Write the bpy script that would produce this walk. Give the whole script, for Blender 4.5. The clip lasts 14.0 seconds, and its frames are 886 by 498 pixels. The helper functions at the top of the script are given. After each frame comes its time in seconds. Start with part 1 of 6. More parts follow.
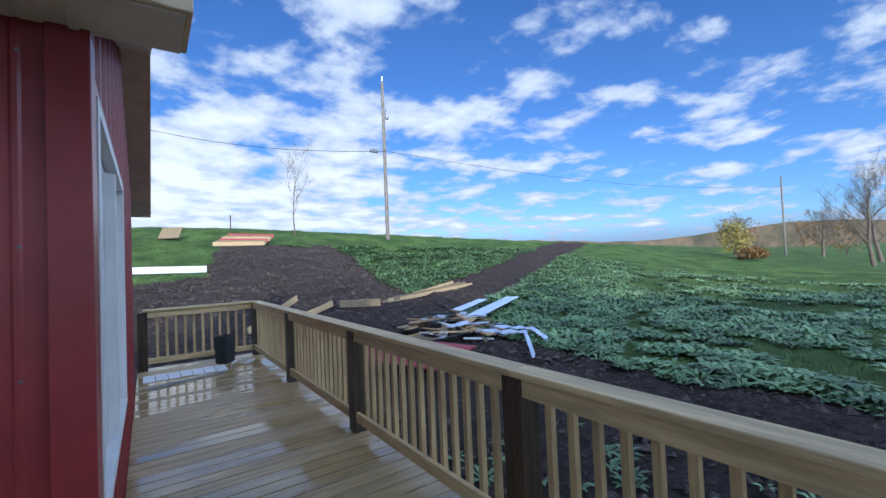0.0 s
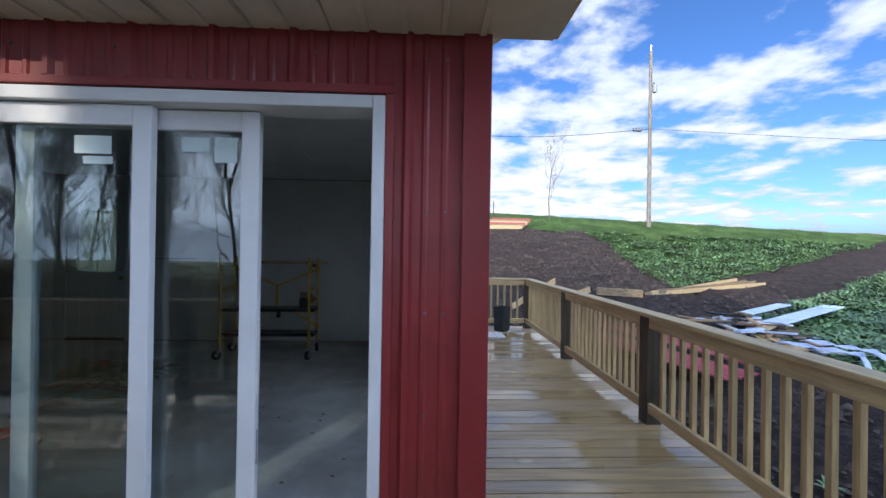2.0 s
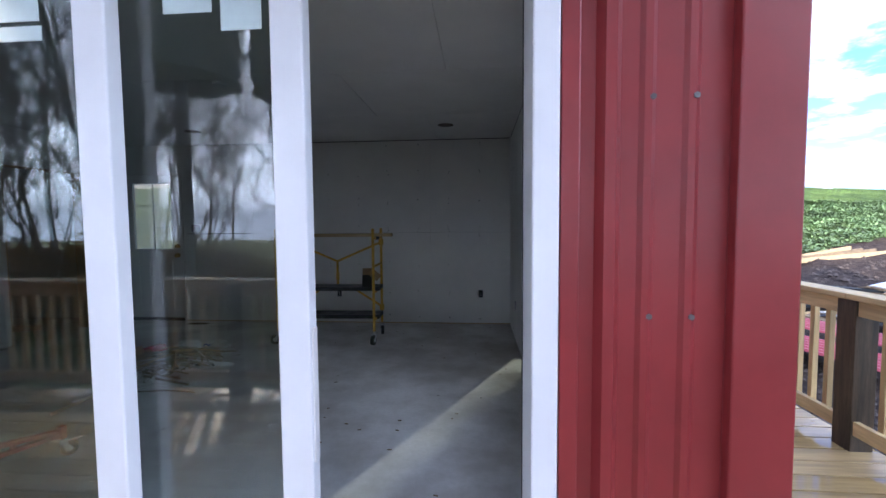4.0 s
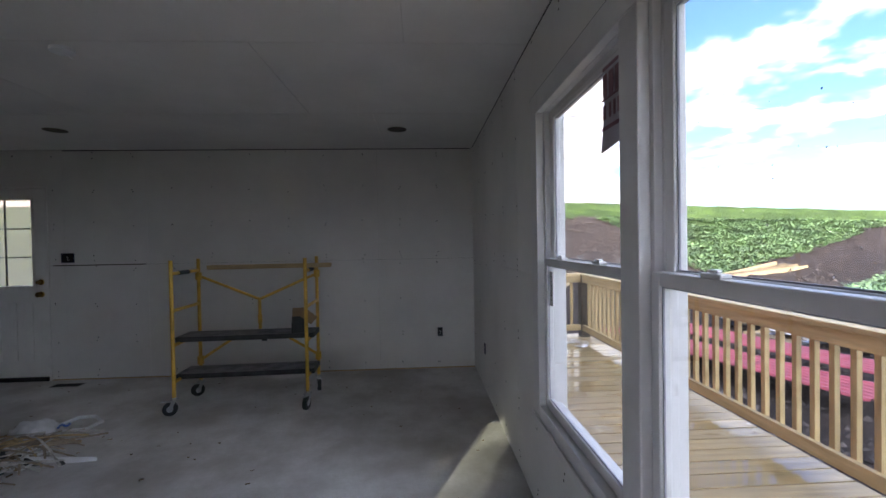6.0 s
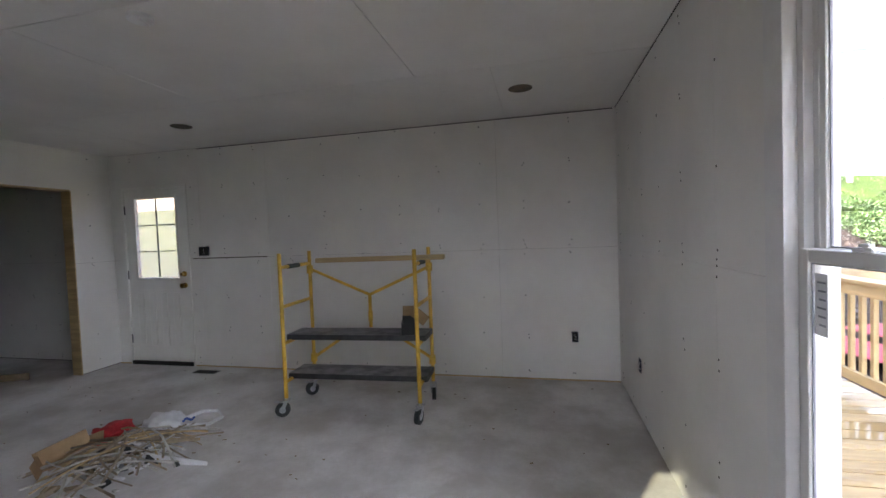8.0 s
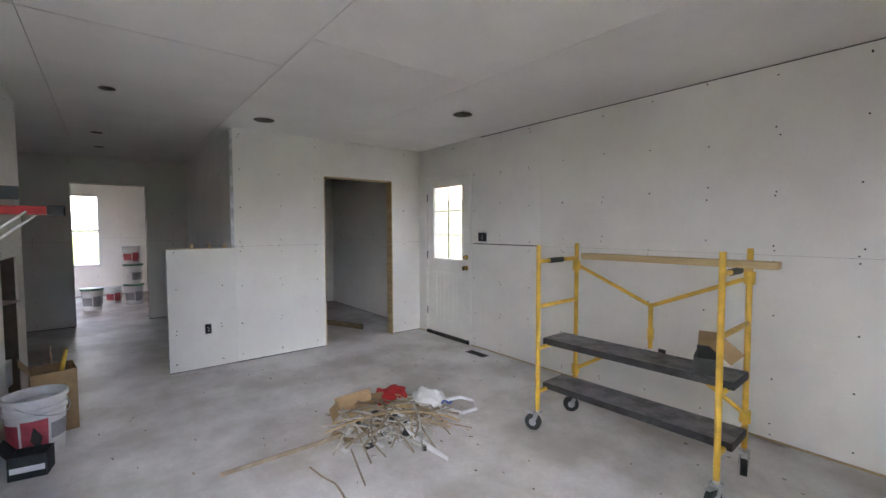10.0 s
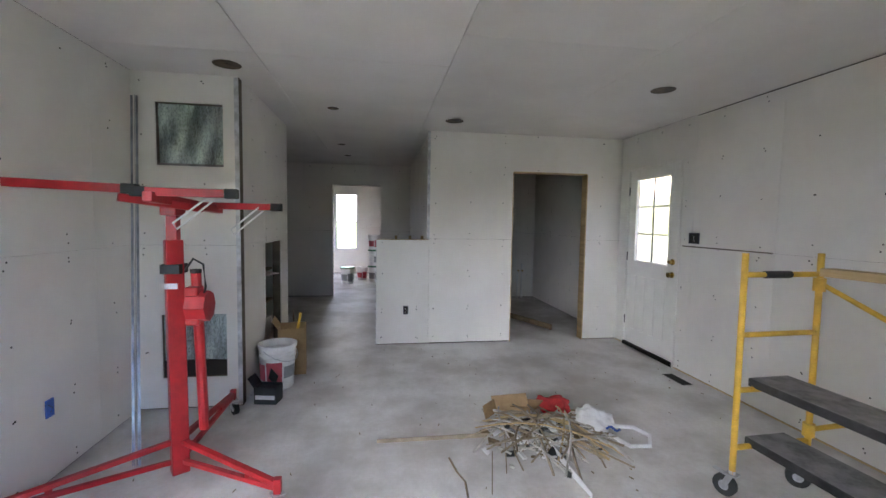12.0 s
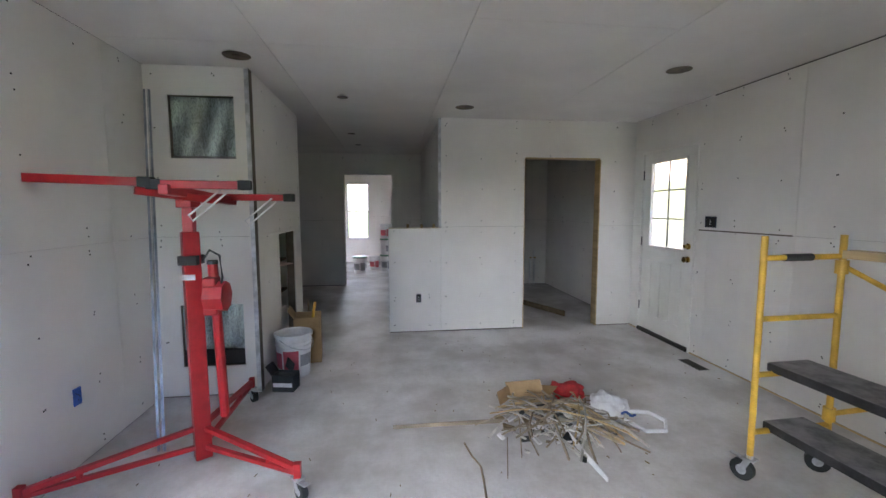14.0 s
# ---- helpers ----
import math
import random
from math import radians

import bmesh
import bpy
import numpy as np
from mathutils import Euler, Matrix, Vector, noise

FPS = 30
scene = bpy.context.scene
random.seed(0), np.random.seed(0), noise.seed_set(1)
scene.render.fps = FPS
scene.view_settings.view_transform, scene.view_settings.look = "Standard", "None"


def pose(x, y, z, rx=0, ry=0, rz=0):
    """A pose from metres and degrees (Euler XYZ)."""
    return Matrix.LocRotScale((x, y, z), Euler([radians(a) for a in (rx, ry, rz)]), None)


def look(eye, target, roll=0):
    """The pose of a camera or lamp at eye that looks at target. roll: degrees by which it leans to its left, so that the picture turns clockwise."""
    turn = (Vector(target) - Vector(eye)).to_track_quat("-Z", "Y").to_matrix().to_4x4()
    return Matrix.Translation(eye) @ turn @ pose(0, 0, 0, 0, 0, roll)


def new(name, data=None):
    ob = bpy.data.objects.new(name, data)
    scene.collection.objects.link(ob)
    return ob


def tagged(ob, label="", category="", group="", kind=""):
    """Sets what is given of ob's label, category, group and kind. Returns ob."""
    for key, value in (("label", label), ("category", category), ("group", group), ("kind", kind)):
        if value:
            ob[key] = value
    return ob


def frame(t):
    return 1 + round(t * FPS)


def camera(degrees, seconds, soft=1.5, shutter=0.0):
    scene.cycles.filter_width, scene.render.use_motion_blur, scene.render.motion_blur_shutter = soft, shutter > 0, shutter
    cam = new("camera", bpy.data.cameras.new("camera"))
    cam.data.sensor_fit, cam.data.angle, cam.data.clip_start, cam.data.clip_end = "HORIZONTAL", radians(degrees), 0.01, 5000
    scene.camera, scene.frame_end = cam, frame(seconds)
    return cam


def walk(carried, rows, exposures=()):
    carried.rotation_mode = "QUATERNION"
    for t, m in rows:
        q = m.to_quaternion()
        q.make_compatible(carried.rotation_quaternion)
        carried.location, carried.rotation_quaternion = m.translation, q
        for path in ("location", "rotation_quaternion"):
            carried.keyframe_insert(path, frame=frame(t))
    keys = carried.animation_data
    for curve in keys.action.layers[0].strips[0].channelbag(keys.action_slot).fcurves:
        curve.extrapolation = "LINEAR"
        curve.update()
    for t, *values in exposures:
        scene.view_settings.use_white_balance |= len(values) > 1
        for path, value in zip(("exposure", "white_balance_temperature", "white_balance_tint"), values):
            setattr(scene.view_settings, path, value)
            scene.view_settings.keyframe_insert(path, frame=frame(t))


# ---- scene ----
cam = camera(92.8, 14.0)
PATH = [
    (0, (0.328, -1.898, 1.454), (1.477, -0.262, 1.512), -2.4),
    (0.5, (0.288, -1.883, 1.434), (1.273, -0.143, 1.495), -1.5),
    (1, (0.234, -1.872, 1.423), (0.975, -0.015, 1.48), -0.5),
    (1.5, (0.118, -1.858, 1.416), (0.548, 0.095, 1.455), 0.5),
    (2, (-0.06, -1.797, 1.398), (0.022, 0.201, 1.406), 0.9),
    (2.5, (-0.148, -1.674, 1.372), (-0.236, 0.323, 1.337), 0.5),
    (2.7, (-0.173, -1.582, 1.361), (-0.329, 0.411, 1.312), 0.4),
    (4.8, (-0.525, -0.513, 1.319), (-0.661, 1.478, 1.19), -1.3),
    (5, (-0.565, -0.403, 1.326), (-0.618, 1.592, 1.198), -1.2),
    (5.1, (-0.579, -0.354, 1.331), (-0.59, 1.642, 1.2), -1.2),
    (5.5, (-0.566, -0.211, 1.366), (-0.468, 1.786, 1.319), -0.8),
    (6, (-0.533, -0.045, 1.398), (-0.428, 1.952, 1.366), -1.0),
    (6.5, (-0.511, 0.055, 1.398), (-0.405, 2.048, 1.277), -1.8),
    (7, (-0.54, 0.288, 1.419), (-0.552, 2.286, 1.322), -3.3),
    (7.2, (-0.555, 0.374, 1.411), (-0.672, 2.369, 1.326), -3.3),
    (9.3, (-0.731, 0.976, 1.382), (-1.804, 2.662, 1.305), -0.2),
    (9.5, (-0.745, 1.031, 1.391), (-1.969, 2.611, 1.308), -0.1),
    (10, (-0.766, 1.268, 1.405), (-2.33, 2.51, 1.305), -0.2),
    (10.5, (-0.866, 1.423, 1.409), (-2.592, 2.427, 1.302), 0.4),
    (11, (-0.868, 1.587, 1.401), (-2.739, 2.285, 1.286), 0.4),
    (11.5, (-0.777, 1.727, 1.413), (-2.738, 2.101, 1.288), 0.7),
    (12, (-0.729, 1.732, 1.422), (-2.703, 2.028, 1.291), 0.9),
    (12.5, (-0.713, 1.716, 1.424), (-2.692, 1.976, 1.29), 1.1),
    (13, (-0.715, 1.705, 1.421), (-2.695, 1.952, 1.28), 1.1),
    (13.5, (-0.726, 1.716, 1.42), (-2.704, 1.962, 1.262), 0.2),
    (14, (-0.732, 1.726, 1.419), (-2.708, 1.968, 1.232), -0.1),
]
ROWS = [(row[0], look(row[1], row[2], row[3])) for row in PATH]
# the clip's camera opens up as it comes indoors
walk(cam, ROWS, [(0, -0.3, 5350, 8), (1.0, -0.3, 5350, 8), (2.0, 0.0, 5800, 10), (2.7, 0.35, 6150, 14), (4.8, 1.45, 6100, 19), (5.5, 1.5, 6750, 20), (6.5, 1.6, 6700, 22), (7.2, 1.9, 6950, 22), (9.3, 3.6, 7500, 22), (10.5, 3.68, 7500, 21), (14.0, 3.53, 7350, 20)])

# ---- world and sun ----
SUN_AZ, SUN_EL = radians(26), radians(27)      # light travels north-east, 26 degrees off the room's length
world = bpy.data.worlds.new("world")
scene.world = world
world.use_nodes = True
wn, wl = world.node_tree.nodes, world.node_tree.links
wn.clear()


def nd(nodes, kind, **kw):
    n = nodes.new(kind)
    for key, value in kw.items():
        n.inputs[key.replace("_", " ")].default_value = value
    return n


def mathn(nodes, links, op, a, b=None, clamp=False):
    n = nodes.new("ShaderNodeMath")
    n.operation, n.use_clamp = op, clamp
    for i, v in enumerate((a, b)):
        if v is None:
            continue
        if isinstance(v, (int, float)):
            n.inputs[i].default_value = v
        else:
            links.new(v, n.inputs[i])
    return n.outputs[0]


def mixc(nodes, links, fac, a, b, mode="MIX"):
    n = nodes.new("ShaderNodeMix")
    n.data_type, n.blend_type = "RGBA", mode
    for sock, v in ((n.inputs[0], fac), (n.inputs[6], a), (n.inputs[7], b)):
        if isinstance(v, (int, float)):
            sock.default_value = v
        elif isinstance(v, tuple):
            sock.default_value = (*v, 1)
        else:
            links.new(v, sock)
    return n.outputs[2]


def ramp(nodes, links, fac, lo, hi, smooth=True):
    n = nodes.new("ShaderNodeMapRange")
    n.interpolation_type = "SMOOTHSTEP" if smooth else "LINEAR"
    n.inputs[1].default_value, n.inputs[2].default_value = lo, hi
    links.new(fac, n.inputs[0])
    return n.outputs[0]


sky = wn.new("ShaderNodeTexSky")
sky.sky_type, sky.sun_disc = "NISHITA", False
sky.sun_elevation, sky.sun_rotation = SUN_EL, radians(180) + SUN_AZ
sky.air_density, sky.dust_density, sky.ozone_density = 1.0, 0.4, 2.5
tc = wn.new("ShaderNodeTexCoord")
sep = wn.new("ShaderNodeSeparateXYZ")
wl.new(tc.outputs["Generated"], sep.inputs[0])
up = mathn(wn, wl, "ADD", mathn(wn, wl, "MAXIMUM", sep.outputs[2], 0.0), 0.14)
comb = wn.new("ShaderNodeCombineXYZ")
wl.new(mathn(wn, wl, "DIVIDE", sep.outputs[0], up), comb.inputs[0])
wl.new(mathn(wn, wl, "DIVIDE", sep.outputs[1], up), comb.inputs[1])
n1 = nd(wn, "ShaderNodeTexNoise", Scale=2.7, Detail=9.0, Roughness=0.56, Distortion=0.1)
n2 = nd(wn, "ShaderNodeTexNoise", Scale=0.55, Detail=2.0)
wl.new(comb.outputs[0], n1.inputs["Vector"])
wl.new(comb.outputs[0], n2.inputs["Vector"])
low = ramp(wn, wl, sep.outputs[2], 0.50, 0.10)                      # more cloud low down
west = ramp(wn, wl, sep.outputs[0], 0.85, 0.15)                     # clearer to the east
cover = mathn(wn, wl, "ADD", mathn(wn, wl, "MULTIPLY", mathn(wn, wl, "MULTIPLY", low, west), 0.22), mathn(wn, wl, "MULTIPLY", n2.outputs[0], 0.22))
dens = ramp(wn, wl, mathn(wn, wl, "ADD", n1.outputs[0], cover), 0.588, 0.73)
shade = ramp(wn, wl, mathn(wn, wl, "ADD", n1.outputs[0], cover), 0.66, 0.9)
cloud = mixc(wn, wl, shade, (0.78, 0.84, 0.98), (1.28, 1.26, 1.24))
south = ramp(wn, wl, sep.outputs[1], 0.15, -0.75)                   # bright thin cloud round the sun
cloud = mixc(wn, wl, south, cloud, (4.0, 4.5, 5.4))
dens = mathn(wn, wl, "MAXIMUM", dens, mathn(wn, wl, "MULTIPLY", south, 0.75))
skyc = mixc(wn, wl, 1.0, sky.outputs[0], (0.095, 0.125, 0.175), "MULTIPLY")
band = mathn(wn, wl, "MULTIPLY", ramp(wn, wl, sep.outputs[2], 0.075, 0.02), 0.75)
skyc = mixc(wn, wl, band, mixc(wn, wl, dens, skyc, cloud), (0.36, 0.46, 0.68))
bg = nd(wn, "ShaderNodeBackground", Strength=1.0)
wl.new(skyc, bg.inputs["Color"])
wl.new(bg.outputs[0], wn.new("ShaderNodeOutputWorld").inputs[0])

sun = new("sun", bpy.data.lights.new("sun", "SUN"))
sun.data.energy, sun.data.angle, sun.data.color = 5.0, radians(0.5), (1.0, 0.86, 0.66)
SUN_WAY = Vector((math.sin(SUN_AZ) * math.cos(SUN_EL), math.cos(SUN_AZ) * math.cos(SUN_EL), -math.sin(SUN_EL)))
sun.matrix_world = look((-20, -40, 30), Vector((-20, -40, 30)) + SUN_WAY)


# ---- materials ----
def material(name, color, rough=0.6, metal=0.0, vary=0.12, scale=8.0, bump=0.1, bscale=60.0, stretch=(1, 1, 1), piece=0.0, second=None, spec=0.5, wet=None, bdist=0.004):
    """A painted, wooden, metal or stone surface: base colour with a coarse and a fine variation and relief."""
    m = bpy.data.materials.new(name)
    m.use_nodes = True
    n, l = m.node_tree.nodes, m.node_tree.links
    b = n["Principled BSDF"]
    co = n.new("ShaderNodeTexCoord")
    mp = n.new("ShaderNodeMapping")
    mp.inputs["Scale"].default_value = stretch
    oi = n.new("ShaderNodeObjectInfo")
    off = n.new("ShaderNodeCombineXYZ")
    if piece:
        for i in range(3):
            l.new(mathn(n, l, "MULTIPLY", oi.outputs["Random"], 37.0 + 11 * i), off.inputs[i])
        l.new(off.outputs[0], mp.inputs["Location"])
    l.new(co.outputs["Object"], mp.inputs["Vector"])
    big = nd(n, "ShaderNodeTexNoise", Scale=scale, Detail=6.0, Roughness=0.6)
    fine = nd(n, "ShaderNodeTexNoise", Scale=bscale, Detail=5.0, Roughness=0.65)
    l.new(mp.outputs[0], big.inputs["Vector"])
    l.new(mp.outputs[0], fine.inputs["Vector"])
    dark = tuple(c * (1 - 2.2 * vary) for c in color)
    lite = tuple(min(1, c * (1 + 1.6 * vary)) for c in color)
    if second:
        dark = second
    c = mixc(n, l, ramp(n, l, big.outputs[0], 0.32, 0.68), dark, lite)
    c = mixc(n, l, mathn(n, l, "MULTIPLY", ramp(n, l, fine.outputs[0], 0.35, 0.7), min(0.9, vary * 1.6)), c, dark)
    if piece:
        c = mixc(n, l, mathn(n, l, "MULTIPLY", oi.outputs["Random"], piece), c, tuple(v * 0.55 for v in color))
    l.new(c, b.inputs["Base Color"])
    b.inputs["Metallic"].default_value = metal
    b.inputs["Specular IOR Level"].default_value = spec
    r = mathn(n, l, "ADD", mathn(n, l, "MULTIPLY", fine.outputs[0], 0.2), rough - 0.1, clamp=True)
    if wet:
        wn_ = nd(n, "ShaderNodeTexNoise", Scale=wet[0], Detail=3.0)
        geo = n.new("ShaderNodeNewGeometry")
        wm = n.new("ShaderNodeMapping")
        wm.inputs["Scale"].default_value = (0.6, 1.6, 1)
        l.new(geo.outputs["Position"], wm.inputs["Vector"])
        l.new(wm.outputs[0], wn_.inputs["Vector"])
        pool = ramp(n, l, mathn(n, l, "ADD", wn_.outputs[0], mathn(n, l, "MULTIPLY", oi.outputs["Random"], 0.36)), wet[1], wet[2])
        mx = n.new("ShaderNodeMix")
        l.new(pool, mx.inputs[0])
        l.new(r, mx.inputs[2])
        mx.inputs[3].default_value = 0.06
        r = mx.outputs[0]
    l.new(r, b.inputs["Roughness"])
    if bump:
        bp = nd(n, "ShaderNodeBump", Strength=bump, Distance=bdist)
        l.new(fine.outputs[0], bp.inputs["Height"])
        l.new(bp.outputs[0], b.inputs["Normal"])
    return m


DRYWALL = material("drywall", (0.77, 0.755, 0.725), 0.85, vary=0.025, scale=1.3, bump=0.05, bscale=180)
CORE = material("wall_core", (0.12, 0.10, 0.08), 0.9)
CEIL = material("ceiling_board", (0.73, 0.715, 0.69), 0.9, vary=0.03, scale=1.0, bump=0.05, bscale=160)
SUBFLOOR = material("dusty_subfloor", (0.66, 0.65, 0.65), 0.5, vary=0.13, scale=1.6, bump=0.14, bscale=38, second=(0.48, 0.455, 0.43))
RED = material("red_metal_siding", (0.23, 0.026, 0.028), 0.36, vary=0.06, scale=3.0, bump=0.02, bscale=20, metal=0.0)
SOFFIT = material("tan_soffit", (0.62, 0.57, 0.49), 0.5, vary=0.04, scale=4)
VINYL = material("white_vinyl", (0.70, 0.71, 0.73), 0.32, vary=0.015, scale=5, bump=0.02)
SILL = material("window_vinyl", (0.70, 0.69, 0.68), 0.38, vary=0.03, scale=5, bump=0.02)
PINE = material("treated_pine", (0.56, 0.41, 0.20), 0.55, vary=0.13, scale=3, bump=0.25, bscale=25, stretch=(9, 9, 0.8), piece=0.45)
PINE_X = material("treated_pine_rail", (0.62, 0.47, 0.24), 0.5, vary=0.13, scale=3, bump=0.25, bscale=25, stretch=(9, 0.7, 9), piece=0.35)
DECKWOOD = material("wet_deck_board", (0.45, 0.325, 0.15), 0.42, vary=0.15, scale=3, bump=0.05, bscale=22, stretch=(0.6, 9, 9), piece=0.5, wet=(1.1, 0.64, 0.72), spec=0.9)
POSTWOOD = material("dark_wet_post", (0.055, 0.038, 0.022), 0.45, vary=0.3, scale=3, bump=0.3, bscale=22, stretch=(8, 8, 0.7))
LUMBER = material("new_lumber", (0.52, 0.37, 0.19), 0.6, vary=0.1, scale=3, bump=0.15, bscale=25, stretch=(0.7, 9, 9), piece=0.2)
OLDWOOD = material("weathered_lumber", (0.26, 0.19, 0.11), 0.75, vary=0.2, scale=4, bump=0.3, bscale=25, stretch=(1, 6, 6), piece=0.5)
YELLOW = material("yellow_scaffold_paint", (0.72, 0.43, 0.055), 0.42, vary=0.10, scale=9, bump=0.08, bscale=40)
PLANK = material("dusty_black_plank", (0.035, 0.036, 0.04), 0.6, vary=0.3, scale=7, bump=0.2, bscale=50)
PLANKTOP = material("dusty_plank_top", (0.07, 0.07, 0.075), 0.75, vary=0.25, scale=9, bump=0.2, bscale=40, second=(0.27, 0.27, 0.275))
LIFTRED = material("red_lift_paint", (0.44, 0.016, 0.022), 0.35, vary=0.10, scale=8, bump=0.05, bscale=40)
DUCTFILM = material("duct_film", (0.34, 0.42, 0.42), 0.28, 0.5, vary=0.2, scale=5, bump=0.05, stretch=(1, 3, 0.8))
RUBBER = material("black_rubber", (0.02, 0.025, 0.027), 0.6, vary=0.2)
STEEL = material("galvanised_steel", (0.55, 0.57, 0.60), 0.42, 0.55, vary=0.15, scale=12, bump=0.05)
DARKSTEEL = material("dark_steel", (0.16, 0.16, 0.17), 0.4, 0.7, vary=0.2)
BRASS = material("brass_knob", (0.75, 0.55, 0.22), 0.22, 1.0, vary=0.05)
BLACK = material("dark_hole", (0.015, 0.014, 0.013), 0.8)
CANIN = material("can_light_inside", (0.09, 0.06, 0.035), 0.6, vary=0.3)
BLUE = material("blue_outlet_box", (0.02, 0.10, 0.42), 0.4)
NAVY = material("navy_outlet_box", (0.012, 0.022, 0.06), 0.4)
DOORPAINT = material("white_door_paint", (0.80, 0.79, 0.76), 0.45, vary=0.02, scale=4)
CARD = material("brown_cardboard", (0.36, 0.235, 0.125), 0.85, vary=0.1, scale=6)
PAPER = material("white_paper", (0.75, 0.75, 0.76), 0.8, vary=0.05)
PLASTIC = material("white_bucket_plastic", (0.74, 0.75, 0.76), 0.4, vary=0.05)
GREEN = material("green_lid", (0.03, 0.16, 0.09), 0.4)
LABELRED = material("label_red", (0.55, 0.09, 0.12), 0.5)
LABELGREY = material("label_grey", (0.28, 0.29, 0.32), 0.5)
REDCLOTH = material("red_cloth", (0.55, 0.035, 0.04), 0.9, vary=0.2, bump=0.3, bscale=90)
BAG = material("white_bag_film", (0.78, 0.79, 0.81), 0.35, vary=0.06)
DEBRIS = material("plaster_scrap", (0.56, 0.54, 0.50), 0.9, vary=0.2, piece=0.4)
STICK = material("scrap_wood_strip", (0.40, 0.32, 0.23), 0.8, vary=0.2, scale=5, piece=0.9)
BARK = material("tree_bark", (0.17, 0.135, 0.105), 0.9, vary=0.25, scale=5, bump=0.5, bscale=20, stretch=(4, 4, 1), bdist=0.02)
POLE = material("weathered_pole", (0.23, 0.20, 0.17), 0.85, vary=0.15, scale=4, stretch=(6, 6, 0.5))
LEAF = material("broad_weed_leaf", (0.19, 0.30, 0.13), 0.5, vary=0.25, scale=0.9, bump=0.1)
BLADE = material("grass_blade", (0.12, 0.21, 0.05), 0.65, vary=0.3, scale=0.5)
BRUSH = material("autumn_brush", (0.26, 0.15, 0.05), 0.8, vary=0.3, scale=2)
YLEAF = material("yellow_leaf", (0.35, 0.30, 0.05), 0.7, vary=0.25, scale=2)
FIR = material("evergreen_foliage", (0.03, 0.06, 0.02), 0.8, vary=0.3, scale=3, bump=0.6, bscale=8, bdist=0.1)
FARWOOD = material("far_wooded_ridge", (0.16, 0.105, 0.06), 0.95, vary=0.3, scale=0.03, bump=0.6, bscale=0.3, second=(0.07, 0.07, 0.04))
SHEETRED = material("red_metal_sheet", (0.36, 0.06, 0.075), 0.35, vary=0.1)
SHEETBLUE = material("pale_blue_wrap", (0.55, 0.62, 0.80), 0.4, vary=0.08)
STONE = material("rubble_stone", (0.085, 0.066, 0.058), 0.9, vary=0.3, piece=0.5)


def glass(name, tint, gloss):
    m = bpy.data.materials.new(name)
    m.use_nodes = True
    n, l = m.node_tree.nodes, m.node_tree.links
    n.remove(n["Principled BSDF"])
    t = nd(n, "ShaderNodeBsdfTransparent")
    t.inputs[0].default_value = (*tint, 1)
    g = nd(n, "ShaderNodeBsdfGlossy", Roughness=0.0)
    lw = nd(n, "ShaderNodeLayerWeight", Blend=0.5)
    fr = mathn(n, l, "ADD", mathn(n, l, "MULTIPLY", mathn(n, l, "POWER", lw.outputs["Facing"], 4.5), 0.9), 0.045)
    mx = n.new("ShaderNodeMixShader")
    l.new(mathn(n, l, "MULTIPLY", fr, gloss, True), mx.inputs[0])
    l.new(t.outputs[0], mx.inputs[1])
    l.new(g.outputs[0], mx.inputs[2])
    l.new(mx.outputs[0], n["Material Output"].inputs[0])
    return m


GLASS = glass("clear_pane", (0.93, 0.96, 0.95), 1.0)
DOORGLASS = glass("coated_door_pane", (0.80, 0.85, 0.84), 1.7)


def frosted(name):
    """Hazy pane: part clear, part scattering the daylight through."""
    m = bpy.data.materials.new(name)
    m.use_nodes = True
    n, l = m.node_tree.nodes, m.node_tree.links
    n.remove(n["Principled BSDF"])
    a, b = nd(n, "ShaderNodeBsdfTransparent"), nd(n, "ShaderNodeBsdfTranslucent")
    a.inputs[0].default_value, b.inputs[0].default_value = (0.80, 0.74, 0.68, 1), (0.90, 0.84, 0.78, 1)
    mx = n.new("ShaderNodeMixShader")
    mx.inputs[0].default_value = 0.3
    l.new(a.outputs[0], mx.inputs[1])
    l.new(b.outputs[0], mx.inputs[2])
    l.new(mx.outputs[0], n["Material Output"].inputs[0])
    return m


FROSTED = frosted("hazy_door_pane")


